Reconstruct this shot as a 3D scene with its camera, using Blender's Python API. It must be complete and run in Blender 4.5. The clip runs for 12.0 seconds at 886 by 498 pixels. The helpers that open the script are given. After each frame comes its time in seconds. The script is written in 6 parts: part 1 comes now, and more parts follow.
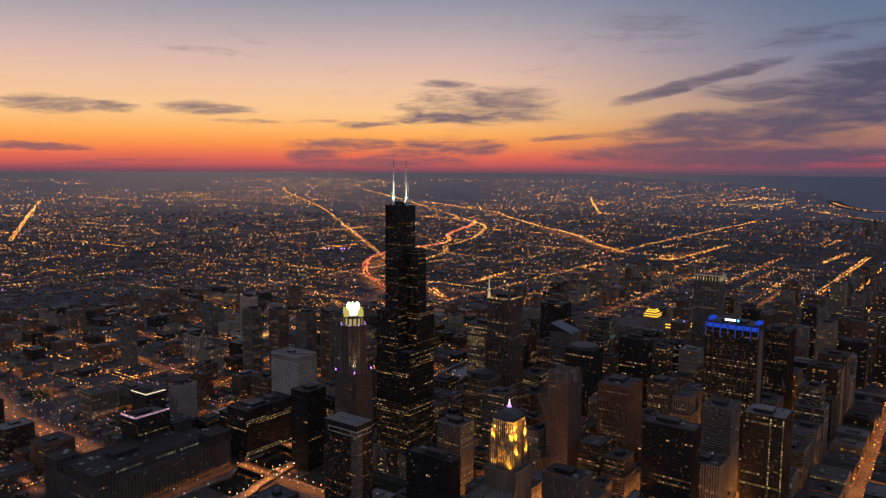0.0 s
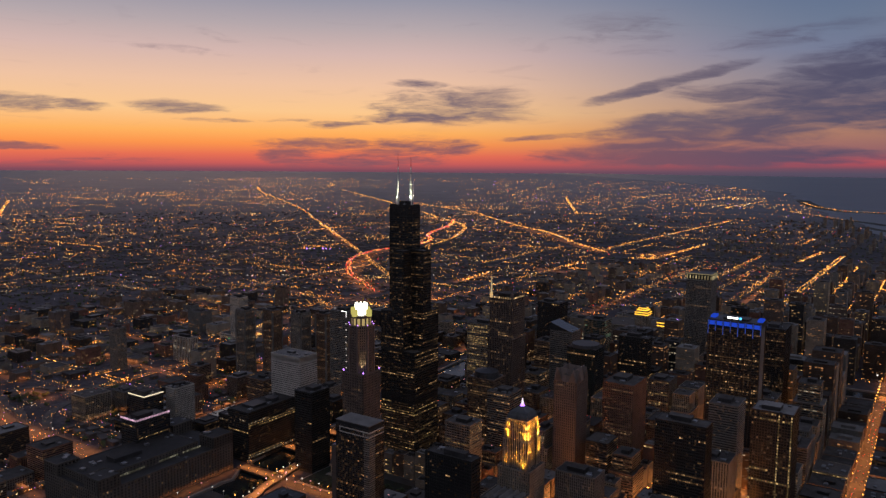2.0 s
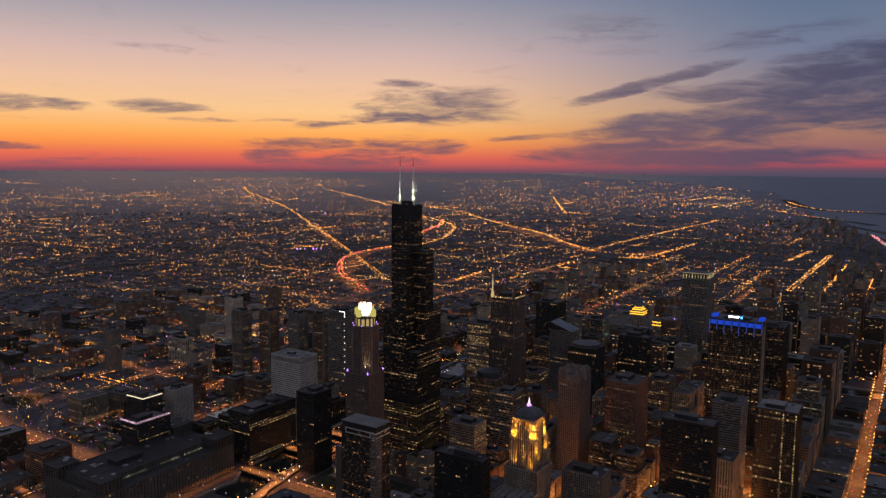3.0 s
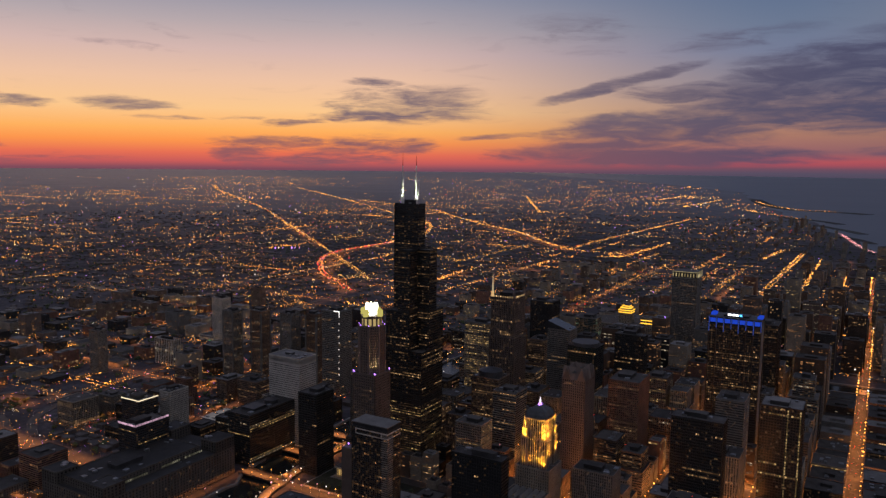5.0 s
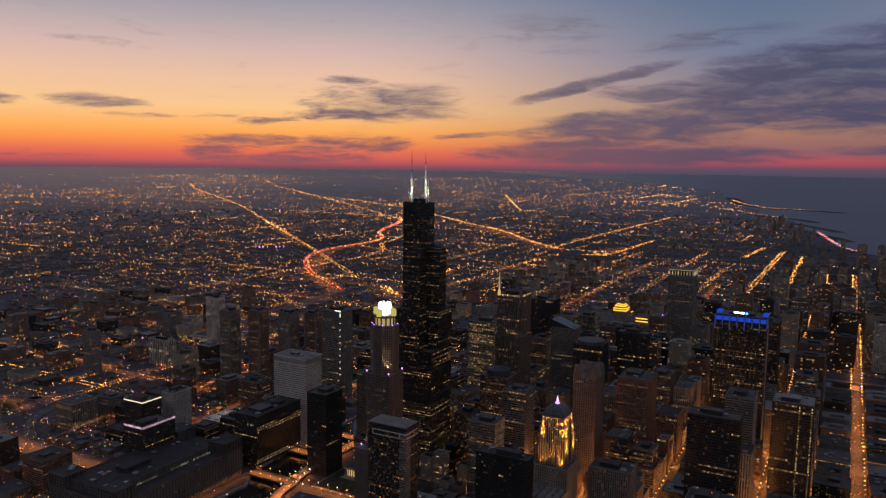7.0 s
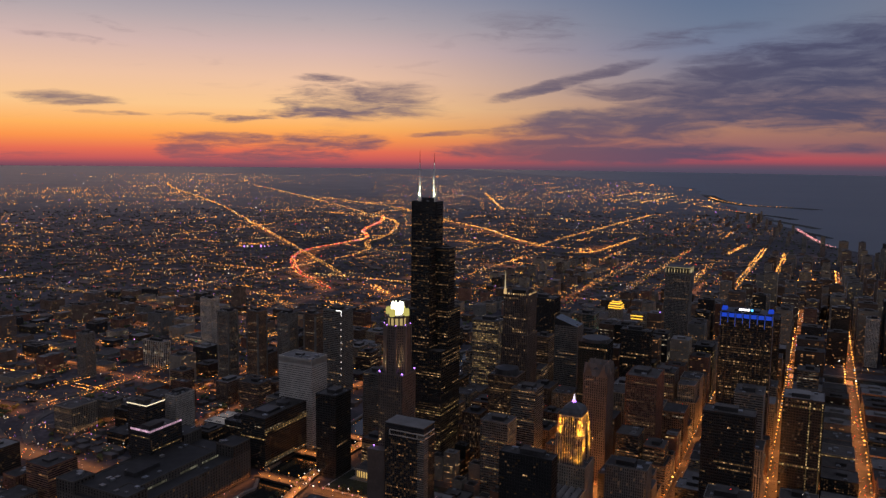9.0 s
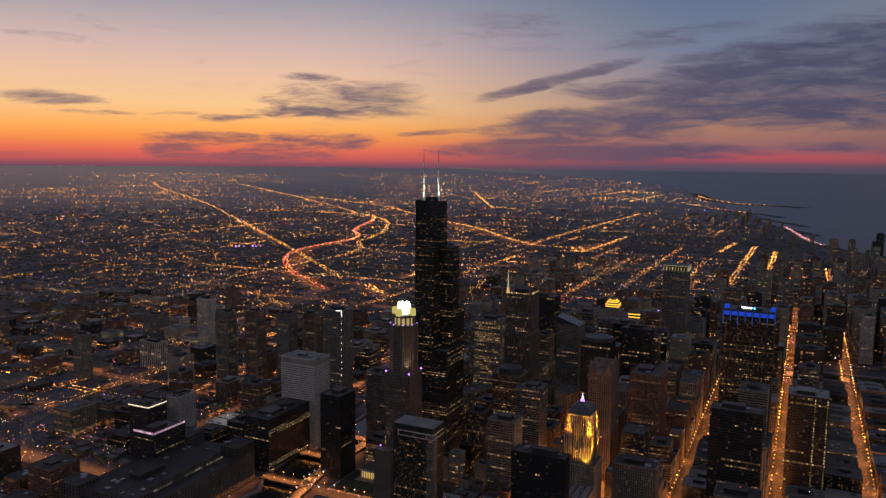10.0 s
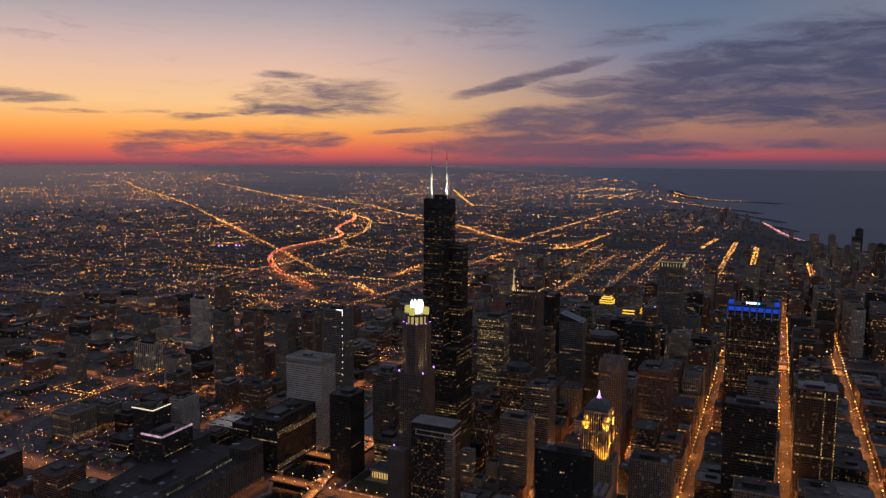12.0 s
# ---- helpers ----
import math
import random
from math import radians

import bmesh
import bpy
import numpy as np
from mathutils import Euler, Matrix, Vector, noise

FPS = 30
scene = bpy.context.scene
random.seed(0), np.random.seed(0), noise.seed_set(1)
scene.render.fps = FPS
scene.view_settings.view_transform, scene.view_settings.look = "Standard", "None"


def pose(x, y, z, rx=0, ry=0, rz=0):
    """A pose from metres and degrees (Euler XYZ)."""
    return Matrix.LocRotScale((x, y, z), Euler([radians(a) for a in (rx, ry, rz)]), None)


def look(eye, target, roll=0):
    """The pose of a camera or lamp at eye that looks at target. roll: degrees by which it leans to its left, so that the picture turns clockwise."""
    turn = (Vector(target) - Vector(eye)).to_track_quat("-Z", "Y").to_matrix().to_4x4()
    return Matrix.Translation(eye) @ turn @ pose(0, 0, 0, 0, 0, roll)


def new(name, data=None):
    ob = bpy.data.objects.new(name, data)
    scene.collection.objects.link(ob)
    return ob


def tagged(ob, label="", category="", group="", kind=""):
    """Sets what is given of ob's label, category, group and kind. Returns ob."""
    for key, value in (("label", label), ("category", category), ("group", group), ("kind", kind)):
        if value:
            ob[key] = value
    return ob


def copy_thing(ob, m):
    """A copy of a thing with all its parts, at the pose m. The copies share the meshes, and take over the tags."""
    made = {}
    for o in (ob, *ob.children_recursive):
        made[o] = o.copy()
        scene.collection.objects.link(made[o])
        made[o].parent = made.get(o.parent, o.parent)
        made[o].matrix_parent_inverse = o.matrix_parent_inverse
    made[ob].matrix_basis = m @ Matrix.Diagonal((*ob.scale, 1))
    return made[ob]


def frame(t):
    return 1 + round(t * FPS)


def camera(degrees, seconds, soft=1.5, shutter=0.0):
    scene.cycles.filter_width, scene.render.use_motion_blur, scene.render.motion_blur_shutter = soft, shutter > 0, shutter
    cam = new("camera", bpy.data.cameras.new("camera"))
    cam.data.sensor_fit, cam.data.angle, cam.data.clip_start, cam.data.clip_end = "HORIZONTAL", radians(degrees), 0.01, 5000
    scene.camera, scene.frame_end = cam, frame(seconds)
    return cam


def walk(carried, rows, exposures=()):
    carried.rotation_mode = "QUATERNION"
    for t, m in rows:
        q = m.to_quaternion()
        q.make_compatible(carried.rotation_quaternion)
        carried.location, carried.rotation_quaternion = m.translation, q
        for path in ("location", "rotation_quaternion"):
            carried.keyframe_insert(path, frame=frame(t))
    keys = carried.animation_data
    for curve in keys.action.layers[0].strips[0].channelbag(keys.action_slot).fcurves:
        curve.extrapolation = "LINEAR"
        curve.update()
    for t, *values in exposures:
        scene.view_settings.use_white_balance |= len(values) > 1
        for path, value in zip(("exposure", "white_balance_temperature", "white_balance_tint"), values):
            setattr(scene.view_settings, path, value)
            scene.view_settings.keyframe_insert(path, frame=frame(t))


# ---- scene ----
cam = camera(60.3, 12.0, soft=1.4)
PATH = [
    (0, (0.12, 0.191, 51.391), (0.108, 2.178, 51.166), 0.4),
    (0.5, (-1.222, 0.282, 51.37), (-1.216, 2.269, 51.146), 0.4),
    (1, (-2.453, 0.364, 51.324), (-2.432, 2.351, 51.099), 0.5),
    (1.5, (-3.793, 0.474, 51.276), (-3.753, 2.461, 51.05), 0.5),
    (2, (-5.163, 0.583, 51.24), (-5.104, 2.569, 51.015), 0.5),
    (2.5, (-6.478, 0.73, 51.246), (-6.403, 2.716, 51.022), 0.5),
    (3, (-7.809, 0.913, 51.199), (-7.714, 2.898, 50.974), 0.5),
    (5, (-13.243, 1.69, 51.149), (-13.069, 3.67, 50.922), 0.7),
    (5.5, (-14.554, 1.9, 51.118), (-14.362, 3.878, 50.892), 0.7),
    (6, (-15.905, 2.138, 51.065), (-15.699, 4.115, 50.838), 0.7),
    (6.5, (-17.275, 2.385, 51.08), (-17.053, 4.36, 50.852), 0.7),
    (7, (-18.66, 2.624, 51.104), (-18.423, 4.597, 50.874), 0.8),
    (9, (-23.744, 3.764, 51.142), (-23.447, 5.728, 50.908), 0.7),
    (9.5, (-25.08, 4.131, 51.124), (-24.767, 6.092, 50.889), 0.6),
    (10, (-26.363, 4.502, 51.118), (-26.034, 6.461, 50.882), 0.6),
    (10.5, (-27.587, 4.834, 51.097), (-27.245, 6.79, 50.86), 0.5),
    (11, (-28.929, 5.168, 51.08), (-28.57, 7.12, 50.841), 0.5),
    (11.5, (-30.235, 5.564, 51.066), (-29.859, 7.514, 50.826), 0.4),
    (12, (-31.522, 5.969, 51.056), (-31.13, 7.916, 50.815), 0.4),
]
walk(cam, [(t, look(eye, target, roll)) for t, eye, target, roll in PATH])

# ---- plan: the model is at one tenth of full size; all lengths below are true metres times K ----
K = 0.1
GRID = -35.0                      # the street grid turns 35 degrees clockwise from the y axis
CX, CY = -8.0, 127.6              # the tall tower's block, origin of the street grid
CG, SG = math.cos(radians(35.0)), math.sin(radians(35.0))
EDGE = 3820.0                     # the horizon


def at(e, n, z=0.0):
    """World place of grid metres east, north, up."""
    return Vector((CX + K * (e * CG + n * SG), CY + K * (-e * SG + n * CG), K * z))


def lin(r, g, b):
    """Linear colour of an 8 bit display colour."""
    return tuple((c / 255 / 12.92) if c / 255 <= 0.04045 else ((c / 255 + 0.055) / 1.055) ** 2.4 for c in (r, g, b))


# ---- sky ----
world = bpy.data.worlds.new("dusk_sky")
scene.world = world
world.use_nodes = True
wt = world.node_tree
wt.nodes.clear()


class Nodes:
    """Short hand for wiring a node tree."""

    def __init__(self, tree):
        self.t = tree

    def put(self, kind):
        return self.t.nodes.new(kind)

    def feed(self, socket, v):
        if hasattr(v, "is_output"):
            self.t.links.new(v, socket)
        elif v is not None:
            socket.default_value = v

    def m(self, op, a, b=None, c=None, clamp=False):
        n = self.put("ShaderNodeMath")
        n.operation, n.use_clamp = op, clamp
        for s, v in zip(n.inputs, (a, b, c)):
            self.feed(s, v)
        return n.outputs[0]

    def smooth(self, v, lo, hi, out_lo=0.0, out_hi=1.0):
        n = self.put("ShaderNodeMapRange")
        n.interpolation_type = "SMOOTHSTEP"
        for s, x in zip(n.inputs, (v, lo, hi, out_lo, out_hi)):
            self.feed(s, x)
        return n.outputs[0]

    def mix(self, f, a, b, blend="MIX"):
        n = self.put("ShaderNodeMix")
        n.data_type, n.blend_type = "RGBA", blend
        self.feed(n.inputs[0], f)
        for s, v in ((n.inputs[6], a), (n.inputs[7], b)):
            self.feed(s, (*v, 1) if isinstance(v, tuple) and len(v) == 3 else v)
        return n.outputs[2]

    def xyz(self, x, y, z):
        n = self.put("ShaderNodeCombineXYZ")
        for s, v in zip(n.inputs, (x, y, z)):
            self.feed(s, v)
        return n.outputs[0]

    def noise(self, vec, scale, detail=4.0, rough=0.55, distort=0.0):
        n = self.put("ShaderNodeTexNoise")
        if vec is not None:
            self.feed(n.inputs["Vector"], vec)
        n.inputs["Scale"].default_value, n.inputs["Detail"].default_value = scale, detail
        n.inputs["Roughness"].default_value, n.inputs["Distortion"].default_value = rough, distort
        return n.outputs["Fac"]

    def ramp(self, f, stops):
        n = self.put("ShaderNodeValToRGB")
        e = n.color_ramp.elements
        while len(e) < len(stops):
            e.new(0.5)
        for el, (p, c) in zip(e, stops):
            el.position, el.color = p, (*c, 1)
        self.feed(n.inputs[0], f)
        return n.outputs[0]


def build_sky():
    w = Nodes(wt)
    sep = w.put("ShaderNodeSeparateXYZ")
    w.feed(sep.inputs[0], w.put("ShaderNodeTexCoord").outputs["Generated"])
    x, y, z = sep.outputs
    az = w.m("MULTIPLY", w.m("ARCTAN2", x, y), 57.2958)
    el = w.m("MULTIPLY", w.m("ARCSINE", z), 57.2958)
    # colours by height above the horizon, -1 to 24 degrees, at the sunset and away from it
    h = w.m("DIVIDE", w.m("ADD", el, 1.0), 25.0, clamp=True)
    p = lambda d: (d + 1.0) / 25.0
    warm = w.ramp(h, [(0, lin(96, 68, 88)), (p(-0.57), lin(132, 78, 92)), (p(-0.15), lin(200, 92, 90)), (p(0.48), lin(232, 112, 84)), (p(1.3), lin(253, 150, 78)),
                      (p(2.15), lin(255, 178, 96)), (p(3.6), lin(252, 200, 142)), (p(5.6), lin(239, 195, 164)), (p(7.7), lin(214, 183, 176)), (p(9.6), lin(182, 168, 172)),
                      (p(11.6), lin(150, 150, 166)), (p(16), lin(118, 122, 144)), (1, lin(114, 122, 154))])
    cool = w.ramp(h, [(0, lin(76, 72, 90)), (p(-0.5), lin(88, 78, 98)), (p(-0.2), lin(112, 78, 96)), (p(0.1), lin(172, 80, 92)), (p(0.35), lin(186, 86, 92)), (p(0.9), lin(150, 98, 104)),
                      (p(2.15), lin(172, 122, 104)), (p(3.6), lin(168, 132, 120)), (p(5.6), lin(138, 130, 142)), (p(7.7), lin(116, 124, 150)), (p(9.6), lin(106, 120, 146)),
                      (p(11.6), lin(94, 112, 142)), (p(16), lin(94, 102, 126)), (1, lin(110, 120, 152))])
    night = w.ramp(h, [(0, lin(66, 68, 84)), (p(1.0), lin(84, 76, 90)), (p(4.0), lin(94, 90, 102)), (p(10), lin(140, 132, 136)), (1, lin(133, 135, 152))])
    off = w.m("ABSOLUTE", w.m("ADD", az, 16.0))
    off = w.m("MINIMUM", off, w.m("SUBTRACT", 360.0, off))
    base = w.mix(w.smooth(off, 14.0, 46.0), warm, cool)
    base = w.mix(w.smooth(off, 42.0, 78.0), base, night)
    # clouds: drifts of noise inside soft ellipses, given as azimuth, height, half sizes, slope, weight
    wav = w.xyz(w.m("MULTIPLY", az, 0.10), w.m("MULTIPLY", el, 0.45), 0.0)
    big = w.m("SUBTRACT", w.noise(wav, 1.1, 5.0, 0.6), 0.5)
    low = w.m("SUBTRACT", w.noise(w.xyz(w.m("ADD", w.m("MULTIPLY", az, 0.10), 7.3), w.m("MULTIPLY", el, 0.45), 3.0), 1.3, 5.0, 0.6), 0.5)
    u = w.m("ADD", az, w.m("MULTIPLY", big, 4.5))
    v = w.m("ADD", el, w.m("MULTIPLY", low, 1.1))
    puffs = [(2.4, 4.18, 7.3, 1.59, 0, 0.72), (-0.1, 5.73, 2.9, 0.42, 0, 0.8), (-0.1, 3.31, 5.4, 0.53, 0.02, 0.9), (-27.2, 3.75, 3.8, 0.7, -0.05, 0.85), (-23.4, 3.6, 2.4, 0.4, -0.04, 0.8), (-17.2, 3.7, 3.4, 0.55, -0.03, 0.8),
             (-14.9, 2.85, 2.9, 0.21, 0, 0.6), (-6.7, 2.74, 3.2, 0.37, 0.04, 0.8), (-10.3, 2.98, 2.4, 0.21, 0, 0.6), (-7.9, 1.16, 5.4, 0.64, 0, 0.6), (-1.8, 0.87, 4.4, 1.27, 0.1, 0.6), (17.5, 5.73, 5.9, 0.58, 0.27, 0.95),
             (22.7, 4.99, 5.9, 0.85, 0, 0.95), (27.6, 4.5, 6.3, 1.48, 0, 1.0), (32.9, 5.64, 9.3, 3.29, 0.05, 0.95), (21.5, 2.53, 8.3, 1.59, 0, 0.95), (28.7, 3.4, 5.4, 1.38, 0, 0.95), (16.7, 2.11, 5.4, 0.9, 0.04, 0.9),
             (15.5, 0.87, 9.3, 0.74, 0.06, 0.85), (22.3, 0.45, 11.7, 0.69, 0.02, 0.85), (33.9, 3.93, 7.3, 1.91, 0, 1.0), (15.0, 9.16, 5.4, 1.8, -0.1, 0.4), (25.4, 8.61, 7.3, 0.85, 0.1, 0.45), (-16.4, 7.5, 4.4, 0.32, -0.03, 0.35),
             (-13.8, 8.45, 4.4, 0.37, -0.3, 0.3), (8.7, 1.82, 3.9, 0.27, 0.06, 0.7), (-28.2, 0.85, 3.6, 0.26, -0.01, 1.0), (40.1, 5.64, 12.7, 4.24, 0, 0.9), (-36.0, 4.3, 4.5, 1.0, 0, 0.8), (20.3, 0.62, 12.7, 0.8, 0.02, 1.1), (15.5, 1.03, 8.3, 0.8, 0.05, 1.0), (-9.5, 0.49, 2.7, 0.85, 0, 0.9), (-3.5, 0.07, 5.9, 0.74, 0, 0.8), (-7.1, 1.37, 3.9, 0.48, 0, 0.9), (2.0, 1.03, 2.9, 0.85, 0.1, 0.7), (24.6, 4.83, 4.4, 0.64, 0, 1.0), (35.8, 1.03, 2.9, 0.42, 0, 0.6), (-21.9, -0.05, 5.9, 0.32, 0, 0.5)]
    total = None
    for a, b, ra, rb, slope, weight in puffs:
        du = w.m("SUBTRACT", u, a)
        dv = w.m("SUBTRACT", w.m("SUBTRACT", v, b), w.m("MULTIPLY", du, slope))
        du, dv = w.m("DIVIDE", du, ra), w.m("DIVIDE", dv, rb)
        d2 = w.m("ADD", w.m("MULTIPLY", du, du), w.m("MULTIPLY", dv, dv))
        blob = w.smooth(d2, 1.5, 0.0, 0.0, weight)
        total = blob if total is None else w.m("MAXIMUM", total, blob)
    streak = w.noise(w.xyz(w.m("MULTIPLY", u, 0.16), w.m("MULTIPLY", v, 1.0), 1.0), 1.25, 5.0, 0.58, 0.8)
    wisp = w.noise(w.xyz(w.m("MULTIPLY", u, 0.5), w.m("MULTIPLY", w.m("SUBTRACT", v, w.m("MULTIPLY", u, 0.04)), 3.6), 5.0), 1.5, 5.0, 0.6, 0.5)
    grain = w.m("ADD", w.m("MULTIPLY", w.m("SUBTRACT", streak, 0.5), 1.75), w.m("MULTIPLY", w.m("SUBTRACT", wisp, 0.5), w.smooth(az, -4.0, 12.0, 1.1, 0.35)))
    mask = w.smooth(w.m("ADD", total, grain), 0.08, 1.15)
    mask = w.m("MULTIPLY", mask, w.smooth(total, 0.02, 0.45))
    thin = w.m("MULTIPLY", w.smooth(streak, 0.58, 0.72), w.smooth(el, 0.1, 2.5, 0.34, 0.10))
    mask = w.m("MAXIMUM", mask, thin, clamp=True)
    mask = w.m("MULTIPLY", mask, w.smooth(az, -16.0, 4.0, 0.8, 0.95))     # thinner towards the sunset
    dark = w.mix(w.smooth(el, 0.0, 4.0), lin(124, 86, 98), lin(108, 96, 112))
    dark = w.mix(w.smooth(off, 26.0, 52.0), dark, lin(74, 75, 102))
    sky = w.mix(mask, base, dark)
    bg = w.put("ShaderNodeBackground")
    w.feed(bg.inputs[0], sky)
    bg.inputs[1].default_value = 1.0
    w.t.links.new(bg.outputs[0], w.put("ShaderNodeOutputWorld").inputs[0])


build_sky()

# the last of the sun, just under the horizon: a broad weak glow from the west-north-west
sun = new("sun", bpy.data.lights.new("sun", "SUN"))
sun.data.energy, sun.data.angle, sun.data.color = 0.04, radians(20), (1.0, 0.55, 0.32)
sun.matrix_world = look(tuple(Vector((-0.28, 0.96, 0.10)) * 100), (0, 0, 0))

# ---- materials ----
MATS = {}


def surface(name, colour, rough=0.7, metal=0.0, vary=0.25, scale=0.6, bump=0.0, spec=0.4, fine=6.0):
    """A worn surface: two scales of noise in colour and roughness. scale is per true metre times ten."""
    if name in MATS:
        return MATS[name]
    mat = bpy.data.materials.new(name)
    mat.use_nodes = True
    w = Nodes(mat.node_tree)
    b = mat.node_tree.nodes["Principled BSDF"]
    pos = w.put("ShaderNodeNewGeometry").outputs["Position"]
    n1, n2 = w.noise(pos, scale, 3.0), w.noise(pos, scale * fine, 3.0)
    rnd = w.put("ShaderNodeObjectInfo").outputs["Random"]
    k = w.m("ADD", w.m("MULTIPLY", n1, 0.6), w.m("MULTIPLY", n2, 0.4))
    k = w.m("ADD", k, w.m("MULTIPLY", w.m("SUBTRACT", rnd, 0.5), 0.25))
    lo = tuple(c * (1 - vary * 1.6) for c in colour)
    hi = tuple(min(1.0, c * (1 + vary * 1.6)) for c in colour)
    w.feed(b.inputs["Base Color"], w.mix(w.smooth(k, 0.25, 0.75), lo, hi))
    w.feed(b.inputs["Roughness"], w.m("ADD", rough - 0.1, w.m("MULTIPLY", n2, 0.2), clamp=True))
    b.inputs["Metallic"].default_value = metal
    b.inputs["Specular IOR Level"].default_value = spec
    if bump:
        n = w.put("ShaderNodeBump")
        n.inputs["Strength"].default_value, n.inputs["Distance"].default_value = bump, 0.05
        w.feed(n.inputs["Height"], n2)
        w.feed(b.inputs["Normal"], n.outputs[0])
    MATS[name] = mat
    return mat


def glow(name, colour, power, vary=0.7, lights=False, low=0.25):
    """Something that gives off light; each piece has its own brightness."""
    if name in MATS:
        return MATS[name]
    mat = bpy.data.materials.new(name)
    mat.use_nodes = True
    w = Nodes(mat.node_tree)
    mat.node_tree.nodes.remove(mat.node_tree.nodes["Principled BSDF"])
    r = w.put("ShaderNodeNewGeometry").outputs["Random Per Island"]
    e = w.put("ShaderNodeEmission")
    e.inputs[0].default_value = (*colour, 1)
    if vary:
        w.feed(e.inputs[1], w.m("MULTIPLY", w.m("ADD", w.m("POWER", r, 1.0 + 2.0 * vary), low), power))
    else:
        e.inputs[1].default_value = power
    w.t.links.new(e.outputs[0], mat.node_tree.nodes["Material Output"].inputs[0])
    mat.cycles.emission_sampling = "AUTO" if lights else "NONE"
    MATS[name] = mat
    return mat


GLASS = surface("dark_glass", (0.025, 0.027, 0.028), 0.22, 0.0, 0.3, 0.4, spec=0.6)
GLASS_GREEN = surface("green_glass", (0.022, 0.040, 0.038), 0.2, 0.0, 0.3, 0.4, spec=0.6)
BLACK = surface("black_aluminium", (0.032, 0.033, 0.033), 0.45, 0.4, 0.3, 0.5)
CHARCOAL = surface("charcoal_cladding", (0.03, 0.03, 0.032), 0.55, 0.1, 0.3, 0.5)
GREY = surface("grey_concrete", (0.145, 0.142, 0.132), 0.8, 0.0, 0.22, 0.5, 0.2)
PALE = surface("pale_concrete", (0.42, 0.40, 0.36), 0.8, 0.0, 0.15, 0.5, 0.2)
LIME = surface("limestone", (0.25, 0.215, 0.17), 0.85, 0.0, 0.2, 0.5, 0.2)
BROWN = surface("brown_brick", (0.14, 0.095, 0.07), 0.85, 0.0, 0.25, 0.5, 0.2)
RED = surface("red_brick", (0.165, 0.085, 0.06), 0.85, 0.0, 0.25, 0.5, 0.2)
PINK = surface("pink_granite", (0.135, 0.105, 0.09), 0.55, 0.0, 0.2, 0.5)
BRONZE = surface("bronze_cladding", (0.06, 0.045, 0.035), 0.5, 0.2, 0.25, 0.5)
SLATE = surface("slate_roof", (0.06, 0.065, 0.07), 0.6, 0.0, 0.25, 1.0)
ROOF = surface("gravel_roof", (0.056, 0.050, 0.046), 0.9, 0.0, 0.35, 0.8, 0.2)
ROOF_PALE = surface("pale_membrane_roof", (0.15, 0.145, 0.14), 0.85, 0.0, 0.2, 0.6)
METAL = surface("galvanised_plant", (0.18, 0.185, 0.19), 0.5, 0.5, 0.25, 1.0)
MAST = surface("white_painted_mast", (0.75, 0.74, 0.70), 0.5, 0.0, 0.1, 1.0)
MAST_RED = surface("red_painted_mast", (0.45, 0.05, 0.03), 0.5, 0.0, 0.1, 1.0)
ASPHALT = surface("asphalt", (0.055, 0.053, 0.05), 0.75, 0.0, 0.3, 0.5, 0.2)
PAVING = surface("concrete_paving", (0.16, 0.15, 0.14), 0.85, 0.0, 0.25, 0.8, 0.2)
LEAF = surface("tree_leaves", (0.055, 0.07, 0.032), 0.9, 0.0, 0.35, 3.0, 0.3)
TRUNK = surface("tree_bark", (0.07, 0.05, 0.035), 0.9, 0.0, 0.2, 3.0)
HOUSES = surface("low_house_walls", (0.10, 0.086, 0.08), 0.9, 0.0, 0.3, 0.15)
SOOT = surface("sooty_limestone", (0.085, 0.075, 0.065), 0.85, 0.0, 0.25, 0.4, 0.2)
SOOT_ROOF = surface("tarred_roof", (0.028, 0.026, 0.025), 0.85, 0.0, 0.3, 0.6, 0.2)
CAR = surface("car_paint", (0.06, 0.06, 0.065), 0.35, 0.2, 0.3, 3.0)

WARM = glow("warm_office_light", (1.0, 0.58, 0.26), 0.62, 0.9, low=0.12)
WARM_DIM = glow("dim_office_light", (1.0, 0.56, 0.27), 0.24, 0.9, low=0.12)
FAINT = glow("faint_room_light", (1.0, 0.58, 0.31), 0.065, 0.6, low=0.2)
YELLOW = glow("yellow_office_light", (1.0, 0.64, 0.25), 0.62, 0.9, low=0.12)
COOL = glow("white_office_light", (1.0, 0.80, 0.54), 0.50, 0.9, low=0.12)
FLAT_LIGHT = glow("flat_light", (1.0, 0.47, 0.19), 0.55, 0.9, low=0.08)
SODIUM = glow("sodium_lamp", (1.0, 0.40, 0.07), 6.0, low=0.28)
SODIUM_FAR = glow("far_sodium_lamp", (1.0, 0.36, 0.06), 5.4, 0.8, low=0.10)
YELLOW_FAR = glow("far_yellow_lamp", (1.0, 0.60, 0.20), 4.4, 0.9, low=0.08)
AMBER = glow("road_lamp", (1.0, 0.42, 0.08), 4.6, 0.9, low=0.15)
WHITE_LAMP = glow("white_lamp", (1.0, 0.90, 0.80), 2.2)
VIOLET = glow("violet_lamp", (0.50, 0.22, 1.0), 5.0)
RED_LAMP = glow("red_lamp", (1.0, 0.06, 0.05), 2.8)
PINKISH = glow("pink_lamp", (1.0, 0.40, 0.42), 2.4)
GREEN_LAMP = glow("green_lamp", (0.1, 1.0, 0.3), 1.5)


